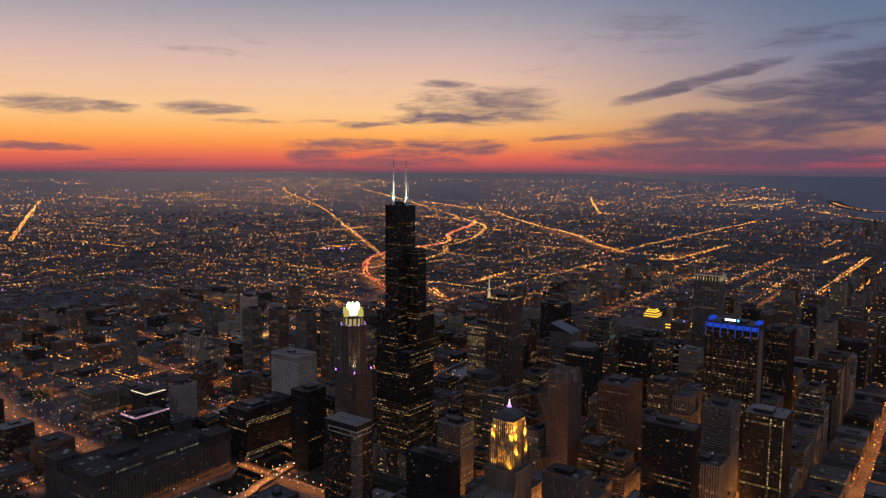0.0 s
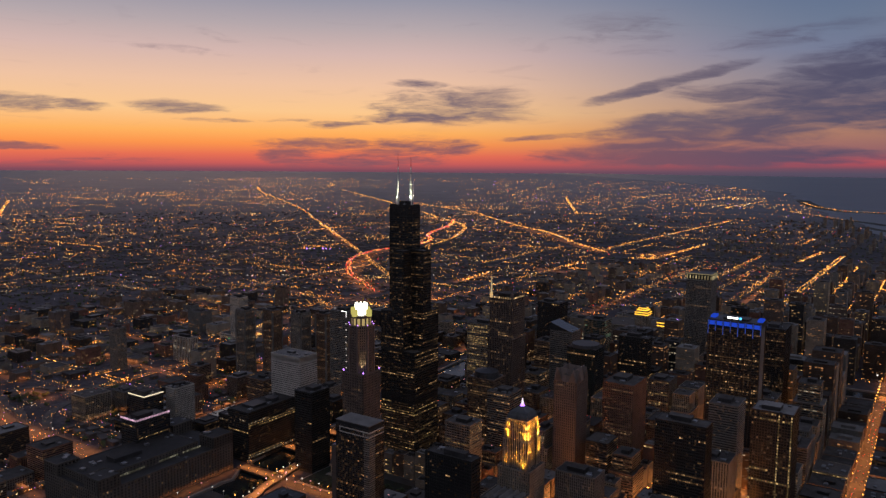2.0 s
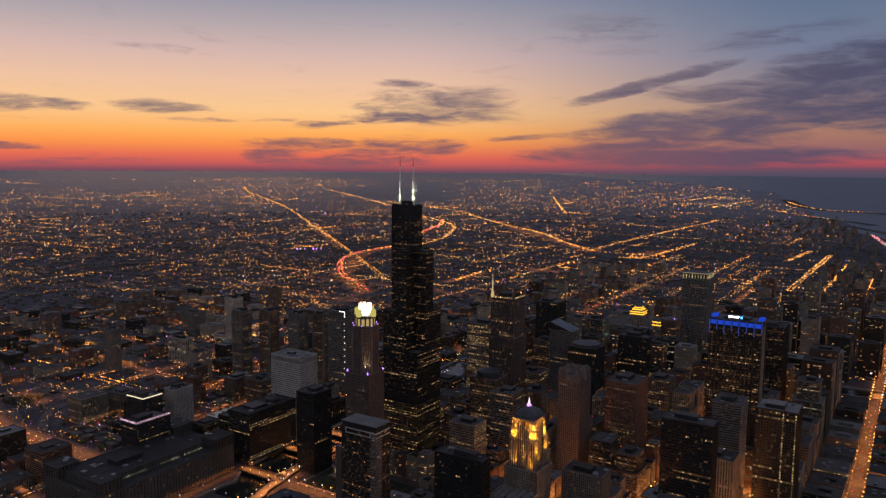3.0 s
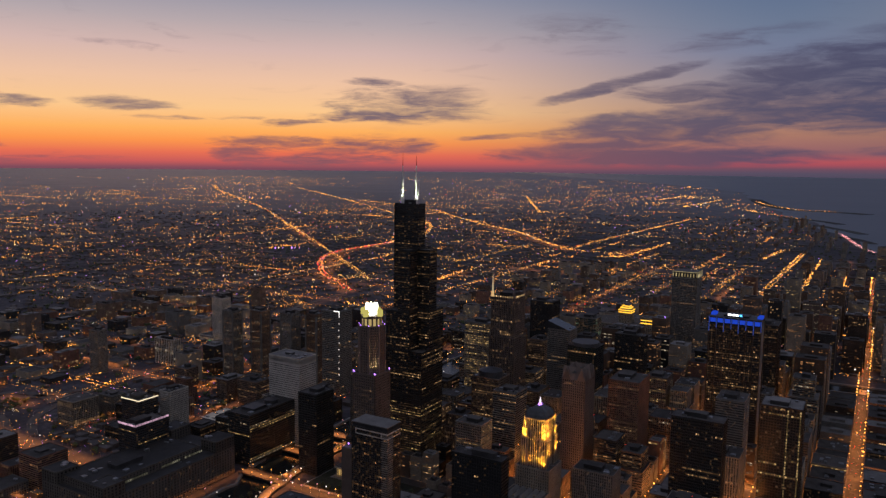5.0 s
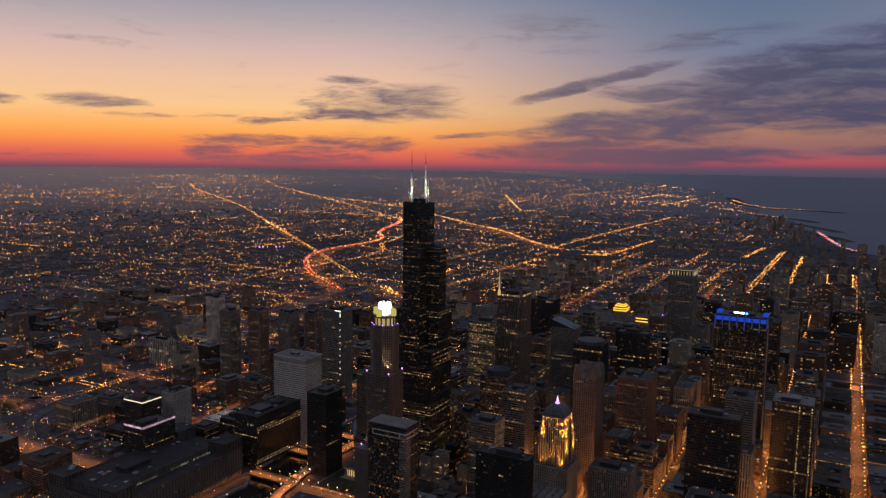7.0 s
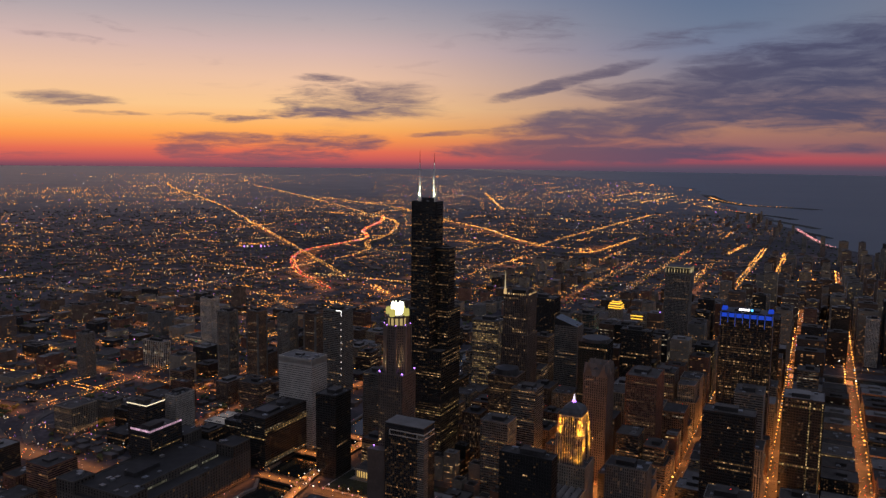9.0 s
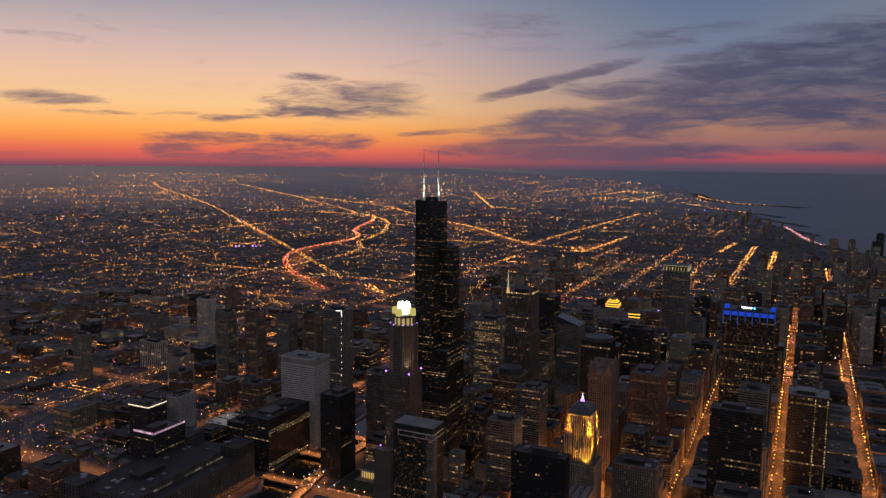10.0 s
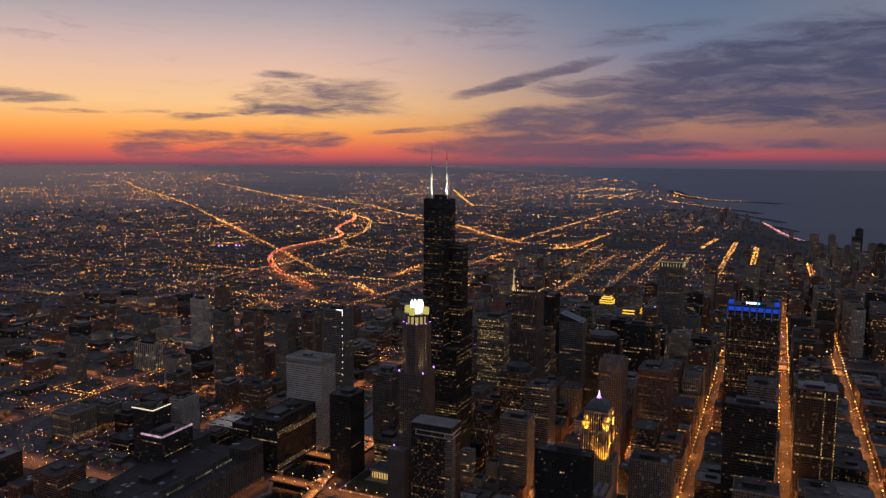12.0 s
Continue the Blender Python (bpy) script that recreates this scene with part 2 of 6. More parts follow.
def ground_material():
    mat = bpy.data.materials.new("city_ground")
    mat.use_nodes = True
    w = Nodes(mat.node_tree)
    b = mat.node_tree.nodes["Principled BSDF"]
    pos = w.put("ShaderNodeNewGeometry").outputs["Position"]
    n1, n2, n3 = w.noise(pos, 0.012, 5.0), w.noise(pos, 0.11, 5.0, 0.65), w.noise(pos, 0.9, 3.0)
    k = w.m("ADD", w.m("MULTIPLY", n1, 0.35), w.m("ADD", w.m("MULTIPLY", n2, 0.4), w.m("MULTIPLY", n3, 0.25)))
    w.feed(b.inputs["Base Color"], w.ramp(k, [(0.36, (0.030, 0.031, 0.034)), (0.5, (0.066, 0.062, 0.070)), (0.64, (0.125, 0.117, 0.128))]))
    b.inputs["Roughness"].default_value = 0.8
    # gloss rises at grazing angles to stand in for haze over far ground
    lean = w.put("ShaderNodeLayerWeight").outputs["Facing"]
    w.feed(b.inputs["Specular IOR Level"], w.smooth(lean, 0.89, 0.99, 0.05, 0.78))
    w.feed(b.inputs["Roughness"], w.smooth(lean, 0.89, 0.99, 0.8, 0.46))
    return mat


def water_material(name, colour, ripple, rough, spec=0.5):
    mat = bpy.data.materials.new(name)
    mat.use_nodes = True
    w = Nodes(mat.node_tree)
    b = mat.node_tree.nodes["Principled BSDF"]
    b.inputs["Base Color"].default_value = (*colour, 1)
    b.inputs["Roughness"].default_value = rough
    b.inputs["IOR"].default_value = 1.33
    b.inputs["Specular IOR Level"].default_value = spec
    pos = w.put("ShaderNodeNewGeometry").outputs["Position"]
    if ripple:
        n = w.put("ShaderNodeBump")
        n.inputs["Strength"].default_value, n.inputs["Distance"].default_value = ripple, 0.05
        w.feed(n.inputs["Height"], w.noise(pos, 2.0, 4.0))
        w.feed(b.inputs["Normal"], n.outputs[0])
    else:
        w.feed(b.inputs["Roughness"], w.m("ADD", rough - 0.03, w.m("MULTIPLY", w.noise(pos, 0.006, 2.0), 0.03)))
    return mat


# ---- building blocks of meshes ----
class Solid:
    """Gathers faces, in true metres of its thing's own frame."""

    def __init__(self):
        self.v, self.f = [], []

    def poly(self, low, z0, z1, high=None):
        """A prism on a counter-clockwise outline, or a taper to another outline."""
        high = high or low
        n, k = len(low), len(self.v)
        self.v += [(x, y, z0) for x, y in low] + [(x, y, z1) for x, y in high]
        self.f += [tuple(k + i for i in reversed(range(n))), tuple(k + n + i for i in range(n))]
        self.f += [(k + i, k + (i + 1) % n, k + n + (i + 1) % n, k + n + i) for i in range(n)]
        return self

    def loft(self, outlines, zs):
        """One closed skin over a stack of outlines."""
        n, k = len(outlines[0]), len(self.v)
        for o, z in zip(outlines, zs):
            self.v += [(x, y, z) for x, y in o]
        for j in range(len(zs) - 1):
            self.f += [(k + j * n + i, k + j * n + (i + 1) % n, k + (j + 1) * n + (i + 1) % n, k + (j + 1) * n + i) for i in range(n)]
        top = k + (len(zs) - 1) * n
        self.f += [tuple(k + i for i in reversed(range(n))), tuple(top + i for i in range(n))]
        return self

    def box(self, x0, x1, y0, y1, z0, z1):
        return self.poly([(x0, y0), (x1, y0), (x1, y1), (x0, y1)], z0, z1)

    def ring(self, cx, cy, r0, r1, z0, z1, n=12, turn=0.0):
        a = [(turn + i) * 2 * math.pi / n for i in range(n)]
        return self.poly([(cx + r0 * math.cos(t), cy + r0 * math.sin(t)) for t in a], z0, z1,
                         [(cx + r1 * math.cos(t), cy + r1 * math.sin(t)) for t in a])

    def quad(self, a, b, c, d):
        k = len(self.v)
        self.v += [a, b, c, d]
        self.f.append((k, k + 1, k + 2, k + 3))
        return self

    def lamp(self, x, y, z, r, stretch_x=1.0, stretch_y=1.0):
        """A flat far lamp cluster, longer along its street."""
        k, h = len(self.v), r * 0.95
        self.v += [(x + r * stretch_x, y, z), (x, y + r * stretch_y, z), (x - r * stretch_x, y, z), (x, y - r * stretch_y, z), (x, y, z + h), (x, y, z - h)]
        self.f += [(k, k + 1, k + 4), (k + 1, k + 2, k + 4), (k + 2, k + 3, k + 4), (k + 3, k, k + 4),
                   (k + 1, k, k + 5), (k + 2, k + 1, k + 5), (k + 3, k + 2, k + 5), (k, k + 3, k + 5)]
        return self

    def gem(self, x, y, z, r, h=None):
        """A small lamp: an octahedron."""
        h, k = h or r, len(self.v)
        self.v += [(x + r, y, z), (x, y + r, z), (x - r, y, z), (x, y - r, z), (x, y, z + h), (x, y, z - h)]
        self.f += [(k, k + 1, k + 4), (k + 1, k + 2, k + 4), (k + 2, k + 3, k + 4), (k + 3, k, k + 4),
                   (k + 1, k, k + 5), (k + 2, k + 1, k + 5), (k + 3, k + 2, k + 5), (k, k + 3, k + 5)]
        return self

    def mesh(self, name, material):
        me = bpy.data.meshes.new(name)
        me.from_pydata((np.array(self.v) * K).tolist(), [], self.f)
        me.materials.append(material)
        return me


def part(name, solid, material, parent, label="", kind=""):
    """Links a solid as one mesh under a thing or a part."""
    if not solid.f:
        return None
    ob = new(name, solid.mesh(name, material))
    ob.parent = parent
    return tagged(ob, label, kind=kind)


def thing(name, e, n, label, category, group="", kind="", z=0.0):
    """An empty at a grid place, turned with the grid."""
    ob = new(name)
    p = at(e, n, z)
    ob.matrix_world = pose(p.x, p.y, p.z, 0, 0, GRID)
    return tagged(ob, label, category, group, kind)


def whole(name, solid, material, label, category, kind="structure", group=""):
    """A single mesh in grid metres."""
    ob = new(name, solid.mesh(name, material))
    p = at(0, 0)
    ob.matrix_world = pose(p.x, p.y, p.z, 0, 0, GRID)
    return tagged(ob, label, category, group, kind)


# ---- ground, lake, river, roads ----
def coast_east(n):
    """How far east the shore lies, by northing."""
    pts = [(-3000, 1500), (0, 1250), (2500, 1120), (3650, 890), (4050, 735), (5180, 440), (6340, 190), (8400, -420), (9600, -640), (11300, -1040), (13250, -1450), (14430, -1650), (16360, -2800), (18700, -4000), (20700, -5300), (24400, -8200), (46000, -24000)]
    for (a, ea), (b, eb) in zip(pts, pts[1:]):
        if n <= b:
            return ea + (eb - ea) * (n - a) / (b - a)
    return pts[-1][1]


def ground_sheet():
    s = Solid()
    n = 96
    rings = [0, 300, 900, 2400, 6000, 14000, 28000, EDGE / K]
    for r in rings[1:]:
        s.v += [(r * math.cos(2 * math.pi * i / n), r * math.sin(2 * math.pi * i / n), 0.0) for i in range(n)]
    s.f.append(tuple(range(n)))
    for j in range(len(rings) - 2):
        s.f += [(j * n + i, (j + 1) * n + i, (j + 1) * n + (i + 1) % n, j * n + (i + 1) % n) for i in range(n)]
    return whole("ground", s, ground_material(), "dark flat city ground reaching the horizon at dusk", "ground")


ground_sheet()


def lake_sheet():
    r = 0.9995 * EDGE / K
    rows_at = list(range(-3000, 9000, 150)) + list(range(9000, 36000, 500)) + [36000, 37000]
    s = Solid()
    for n in rows_at:
        shore = coast_east(n) + 60 * math.sin(n * 0.004) * min(1.0, max(0.0, n / 3000))
        s.v += [(shore, n, 2.0), (math.sqrt(r * r - n * n), n, 2.0)]
    s.f = [(2 * i, 2 * i + 1, 2 * i + 3, 2 * i + 2) for i in range(len(rows_at) - 1)]
    k = len(s.v)
    s.v += [(math.sqrt(r * r - 37000.0 ** 2) * t, math.sqrt(r * r - (math.sqrt(r * r - 37000.0 ** 2) * t) ** 2), 2.0) for t in (0.75, 0.5, 0.25, 0.0, -0.25, -0.5, -0.75)]
    s.f.append((k - 2, k - 1, *range(k, k + 7)))
    return whole("water_lake", s, water_material("lake_water", (0.008, 0.036, 0.058), 0.0, 0.33, 0.28), "calm dark blue lake water at dusk", "lake")


lake_sheet()

STREETS_NS = [-115, 100, 205, 302, 405, 540, 668, 797, 925]
STREETS_EW = [-560, -430, -290, -180, -70, 30, 200, 330, 455, 560, 680, 800]


def strip(pts, half, z0, z1):
    """A ribbon of ground along a line of grid points."""
    s = Solid()
    left, right = [], []
    for i, (e, n) in enumerate(pts):
        a, b = pts[max(i - 1, 0)], pts[min(i + 1, len(pts) - 1)]
        d = Vector((b[0] - a[0], b[1] - a[1])).normalized()
        left.append((e - d.y * half, n + d.x * half))
        right.append((e + d.y * half, n - d.x * half))
    for i in range(len(pts) - 1):
        s.poly([right[i], right[i + 1], left[i + 1], left[i]], z0, z1)
    return s


def curve(pts, step):
    """Points along a smooth line through the given ones, at even steps, with the way ahead."""
    fine = []
    for i in range(len(pts) - 1):
        p0, p1, p2, p3 = (Vector(pts[max(0, min(len(pts) - 1, i + j))]) for j in (-1, 0, 1, 2))
        for j in range(12):
            t = j / 12
            fine.append(0.5 * (2 * p1 + (p2 - p0) * t + (2 * p0 - 5 * p1 + 4 * p2 - p3) * t * t + (3 * p1 - p0 - 3 * p2 + p3) * t ** 3))
    fine.append(Vector(pts[-1]))
    out, left = [], 0.0
    for a, b in zip(fine, fine[1:]):
        d = (b - a).length
        while left < d:
            out.append((a + (b - a) * (left / d), (b - a) / d))
            left += step
        left -= d
    return out


RIVER = [(-140, -1200), (-142, -300), (-158, -200), (-175, -110), (-175, 120), (-215, 420), (-230, 640), (-150, 800), (40, 868), (420, 880), (900, 900), (1200, 905)]
RIVER_LINE = [p for p, d in curve(RIVER, 5)]
RIVER_WATER = water_material("river_water", (0.012, 0.016, 0.016), 0.6, 0.12)
whole("water_river", strip([tuple(p) for p, d in curve(RIVER, 40)], 33, 0.0, 0.5), RIVER_WATER, "dark still river between stone quays", "river")
for side in (-1, 1):
    quay = [tuple(p + Vector((-d.y, d.x)) * 36 * side) for p, d in curve(RIVER, 40)]
    whole("quay_wall", strip(quay, 2.5, 0.0, 4.0), GREY, "grey concrete river quay wall", "quay")

whole("road_loop", Solid().box(-94, 960, -1200, 800, 0.0, 0.6), ASPHALT, "dark asphalt streets of the downtown grid", "road")
cols = [-100, *STREETS_NS[1:], 955]
rows_n = [-690, *STREETS_EW]
for a, b in zip(cols, cols[1:]):
    for c, d in zip(rows_n, rows_n[1:]):
        if d - c > 50 and b - a > 40 and d < 820 and not (a < 0 and d < -200):
            whole("pavement_block", Solid().box(a + 11, b - 11, c + 10, d - 10, 0.6, 0.9), PAVING, "grey concrete pavement round a city block", "pavement")


CARS = Solid()


class Lamps:
    """Rows of road lamps: poles and heads of one road."""

    def __init__(self):
        self.poles, self.heads = Solid(), {}

    def add(self, e, n, r, mat, z=9.0, pole=True):
        self.heads.setdefault(mat.name, (mat, Solid()))[1].gem(e, n, z, r)
        if pole:
            self.poles.box(e - 0.15, e + 0.15, n - 0.15, n + 0.15, 0.0, z)

    def link(self, name, label, category="street lamps"):
        root = thing(name, 0, 0, label, category, kind="stuff")
        part("lamp_poles", self.poles, METAL, root, kind="stuff")
        for mat, s in self.heads.values():
            part("lamp_heads", s, mat, root, kind="stuff")
        return root


rng = random.Random(11)


def reach(e, n):
    """True metres from the middle of the flight."""
    p = at(e, n)
    return math.hypot(p.x + 15, p.y - 3) / K


def road_light(pts, width, watts, colour=(1.0, 0.31, 0.07)):
    """Unseen area strip over one stretch of road, shining down for a lamp row."""
    (e0, n0), (e1, n1) = pts
    lamp = new("road_lamp_row", bpy.data.lights.new("road_lamp_row", "AREA"))
    lamp.data.shape, lamp.data.size, lamp.data.size_y = "RECTANGLE", K * math.hypot(e1 - e0, n1 - n0), K * width
    lamp.data.energy, lamp.data.color, lamp.data.spread = 3.8 * watts, colour, radians(178)
    p = at((e0 + e1) / 2, (n0 + n1) / 2, 10)
    lamp.matrix_world = pose(p.x, p.y, p.z, 0, 0, GRID + math.degrees(math.atan2(n1 - n0, e1 - e0)))
    return lamp


def uplight_strip(pts, width, watts, colour=(1.0, 0.34, 0.08)):
    """Added unseen strip shining up the fronts on both sides of a street."""
    lamp = road_light(pts, width, watts, colour)
    lamp.name = "globe_lamp_row"
    lamp.matrix_world = lamp.matrix_world @ pose(0, 0, 0, 180)
    return lamp


# ---- downtown streets and their lamps ----
for e, lo, hi, glowing in ((405, -150, 1300, 0.55), (542, -420, 2900, 1.0), (666, -420, 2900, 1.0), (797, -300, 2300, 0.85), (268, 880, 1300, 0.8), (205, -300, 700, 0.9), (302, -100, 700, 2.6), (925, -300, 2000, 0.8)):
    lamps = Lamps()
    n = lo
    while n < hi:
        d = reach(e, n)
        for side in (-11, 11):
            if rng.random() < 0.94:
                lamps.add(e + side + rng.uniform(-0.8, 0.8), n + rng.uniform(-2, 2), d / 1350 * (0.85 + 0.95 * rng.random() ** 2), SODIUM if rng.random() < 0.9 else rng.choice((WHITE_LAMP, YELLOW_FAR)))
        for lane in range(rng.choice((0, 1, 2, 3, 4))):
            lamps.add(e + rng.choice((-5, -3, 3, 5)), n + rng.uniform(0, 22), d / 1350 * rng.uniform(0.35, 0.75), RED_LAMP if rng.random() < 0.5 else rng.choice((WHITE_LAMP, AMBER)), 1.2, False)
        for lane in (-5.5, -2, 2, 5.5):
            if rng.random() < 0.4 and d < 2400:
                y = n + rng.uniform(0, 22)
                CARS.box(e + lane - 0.9, e + lane + 0.9, y - 2.2, y + 2.2, 0.95, 1.6).box(e + lane - 0.75, e + lane + 0.75, y - 1.0, y + 1.2, 1.6, 2.2)
        n += 17 + (d - 1000) * 0.010
    lamps.link("street_lamps", "rows of orange street lamps along a downtown avenue")
    mid = min(hi, 900)
    for a, b in ((lo, (lo + mid) / 2), ((lo + mid) / 2, mid), (mid, hi)):
        if b - a > 80:
            road_light([(e, a), (e, b)], 16, 0.52 * (b - a) * glowing)
for n, lo, hi, glowing in ((-290, 100, 900, 1.0), (-180, 100, 900, 1.3), (-70, 100, 900, 1.0), (30, 100, 900, 0.9), (200, 100, 900, 0.7), (330, 100, 900, 0.6), (455, 100, 900, 0.5), (560, 100, 900, 0.5)):
    lamps = Lamps()
    e = lo
    while e < hi:
        for side in (-8, 8):
            lamps.add(e + rng.uniform(-3, 3), n + side, reach(e, n) / 1350 * rng.uniform(0.4, 1.0), SODIUM)
        e += rng.uniform(22, 36)
    lamps.link("street_lamps", "rows of orange street lamps along a cross street")
    road_light([(lo, n), (hi, n)], 8, 1.9 * (hi - lo) * glowing)

# added fill strips that warm the downtown fronts from below
for pts, k in (([(205, -180), (405, -180)], 1.6), ([(205, -70), (405, -70)], 1.0), ([(302, -170), (302, 30)], 1.3), ([(205, -240), (205, 200)], 0.7), ([(205, -290), (540, -290)], 1.4), ([(405, -150), (405, 500)], 0.6), ([(542, -350), (542, 600)], 0.5),
               ([(666, -350), (666, 700)], 0.5), ([(405, 30), (797, 30)], 0.6), ([(405, 200), (797, 200)], 0.6), ([(100, 330), (797, 330)], 0.45), ([(100, 680), (797, 680)], 0.5), ([(405, -180), (797, -180)], 0.6)):
    uplight_strip(pts, 16, 0.95 * k * math.hypot(pts[1][0] - pts[0][0], pts[1][1] - pts[0][1]))

whole("street_traffic", CARS, CAR, "small dark cars in the downtown avenues", "cars", "stuff")

# ---- riverside drive, expressway and its interchange ----
DRIVE = [(-92, -520), (-94, -300), (-100, -248), (-114, -215), (-116, -186), (-126, -150), (-131, -90), (-131, -20), (-129, 60), (-136, 300), (-172, 600)]
whole("road_riverside", strip([tuple(p) for p, d in curve(DRIVE, 20)], 8, 0.0, 4.2), ASPHALT, "riverside drive of asphalt lit orange", "road")
EXPRESS = [(-1900, -150), (-1300, -200), (-977, -235), (-760, -285), (-480, -285), (-210, -292), (-60, -292)]
whole("road_expressway", strip([tuple(p) for p, d in curve(EXPRESS, 30)], 24, 0.0, 0.9), ASPHALT, "broad expressway of asphalt lit orange", "road")
RAMPS = [[(-690, -280), (-734, -262), (-800, -236), (-853, -236), (-920, -205), (-950, -165), (-930, -125), (-860, -110), (-790, -130)], [(-1000, -210), (-900, -160), (-820, 0), (-840, 250), (-930, 500), (-1050, 800), (-1110, 1310)],
         [(-1000, -260), (-880, -330), (-860, -480), (-860, -900)], [(-650, -262), (-740, -200), (-790, -90), (-820, 40)]]
for r in RAMPS:
    whole("road_ramp", strip([tuple(p) for p, d in curve(r, 20)], 9, 0.0, 1.4), ASPHALT, "curved expressway ramp lit orange", "road")
lamps = Lamps()
for pts, gap in ((EXPRESS, 26), (DRIVE, 17), ([(-112, -177), (-50, -176), (92, -178)], 18), *((r, 60) for r in RAMPS)):
    for p, d in curve(pts, gap):
        for side in (-1, 1):
            q = p + Vector((-d.y, d.x)) * side * (22 if pts is EXPRESS else 8)
            lamps.add(q.x, q.y, rng.uniform(0.3, 0.65) if p.x < -300 else rng.uniform(0.9, 1.6), SODIUM if p.x < -300 or rng.random() < 0.35 else rng.choice((PINKISH, WHITE_LAMP)))
        if rng.random() < 0.7:
            q = p + Vector((-d.y, d.x)) * rng.uniform(-10, 10)
            lamps.add(q.x, q.y, 0.5, rng.choice((RED_LAMP, WHITE_LAMP, PINKISH)), 1.2, False)
lamps.link("road_lamps", "orange lamps along the expressway and riverside drive")
for pts, w, k in (([(-1300, -200), (-977, -232)], 30, 0.5), ([(-977, -235), (-740, -285)], 34, 0.7), ([(-740, -285), (-400, -287)], 34, 0.9), ([(-93, -440), (-97, -260)], 14, 0.7), ([(-98, -255), (-118, -185)], 12, 1.6), ([(-122, -170), (-131, 40)], 12, 1.3), ([(-112, -177), (90, -178)], 12, 0.8), ([(-130, 60), (-137, 320)], 12, 0.5),
                  ([(-820, -160), (-930, -150)], 30, 0.8), ([(-815, 0), (-845, 260)], 20, 0.2), ([(-845, 260), (-960, 560)], 24, 0.2), ([(-960, 560), (-1110, 1310)], 26, 0.15), ([(-206, -190), (-196, -420)], 8, 0.3)):
    road_light(pts, w, 0.75 * k * math.hypot(pts[1][0] - pts[0][0], pts[1][1] - pts[0][1]))

SPIT = surface("spit_ground", (0.035, 0.036, 0.03), 0.9, 0.0, 0.3, 0.1)
# side streets west and north of the river, lit by added unseen strips
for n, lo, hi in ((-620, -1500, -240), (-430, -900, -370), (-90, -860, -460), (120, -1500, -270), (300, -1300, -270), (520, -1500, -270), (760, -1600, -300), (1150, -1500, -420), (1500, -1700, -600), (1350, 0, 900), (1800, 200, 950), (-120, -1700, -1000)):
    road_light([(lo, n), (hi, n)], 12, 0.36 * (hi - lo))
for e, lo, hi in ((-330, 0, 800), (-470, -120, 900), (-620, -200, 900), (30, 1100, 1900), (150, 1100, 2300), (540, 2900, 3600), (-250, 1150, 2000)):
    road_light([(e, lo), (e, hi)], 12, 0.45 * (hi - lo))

LAWN = surface("plaza_lawn", (0.022, 0.028, 0.016), 0.95, 0.0, 0.4, 1.2, 0.3)
for x0, x1, y0, y1 in ((-86, 88, -165, -121), (-86, -70, -121, -80), (-16, 88, -121, -80)):
    whole("ground_lawn", Solid().box(x0, x1, y0, y1, 0.6, 1.1), LAWN, "dark lawn of the riverside plaza", "lawn")

# bridges over the river
for n in (-180, -70, 30, 200, 330, 455):
    e = min(RIVER_LINE, key=lambda p: abs(p.y - n)).x
    b = thing("river_bridge", e, n, "low steel road bridge over the river, lit orange", "bridge", "river bridges")
    part("deck", Solid().box(-40, 44, -11, 11, 3.6, 4.6), ASPHALT, b)
    for y in (-11.5, 11.5):
        part("girder", Solid().box(-40, 44, y - 0.5, y + 0.5, 2.6, 5.8), CHARCOAL, b)
        for x in (-30, -10, 10, 30):
            lp = part("lamp_post", Solid().box(x - 0.2, x + 0.2, y - 0.2, y + 0.2, 5.8, 11), METAL, b)
            part("lamp_head", Solid().gem(x, y, 11.6, 0.9), SODIUM, lp)
    for x in (-37, 37):
        part("bridge_house", Solid().box(x - 3, x + 3, 12, 18, 0.0, 9), LIME, b)
    road_light([(e - 40, n), (e + 40, n)], 10, 60)

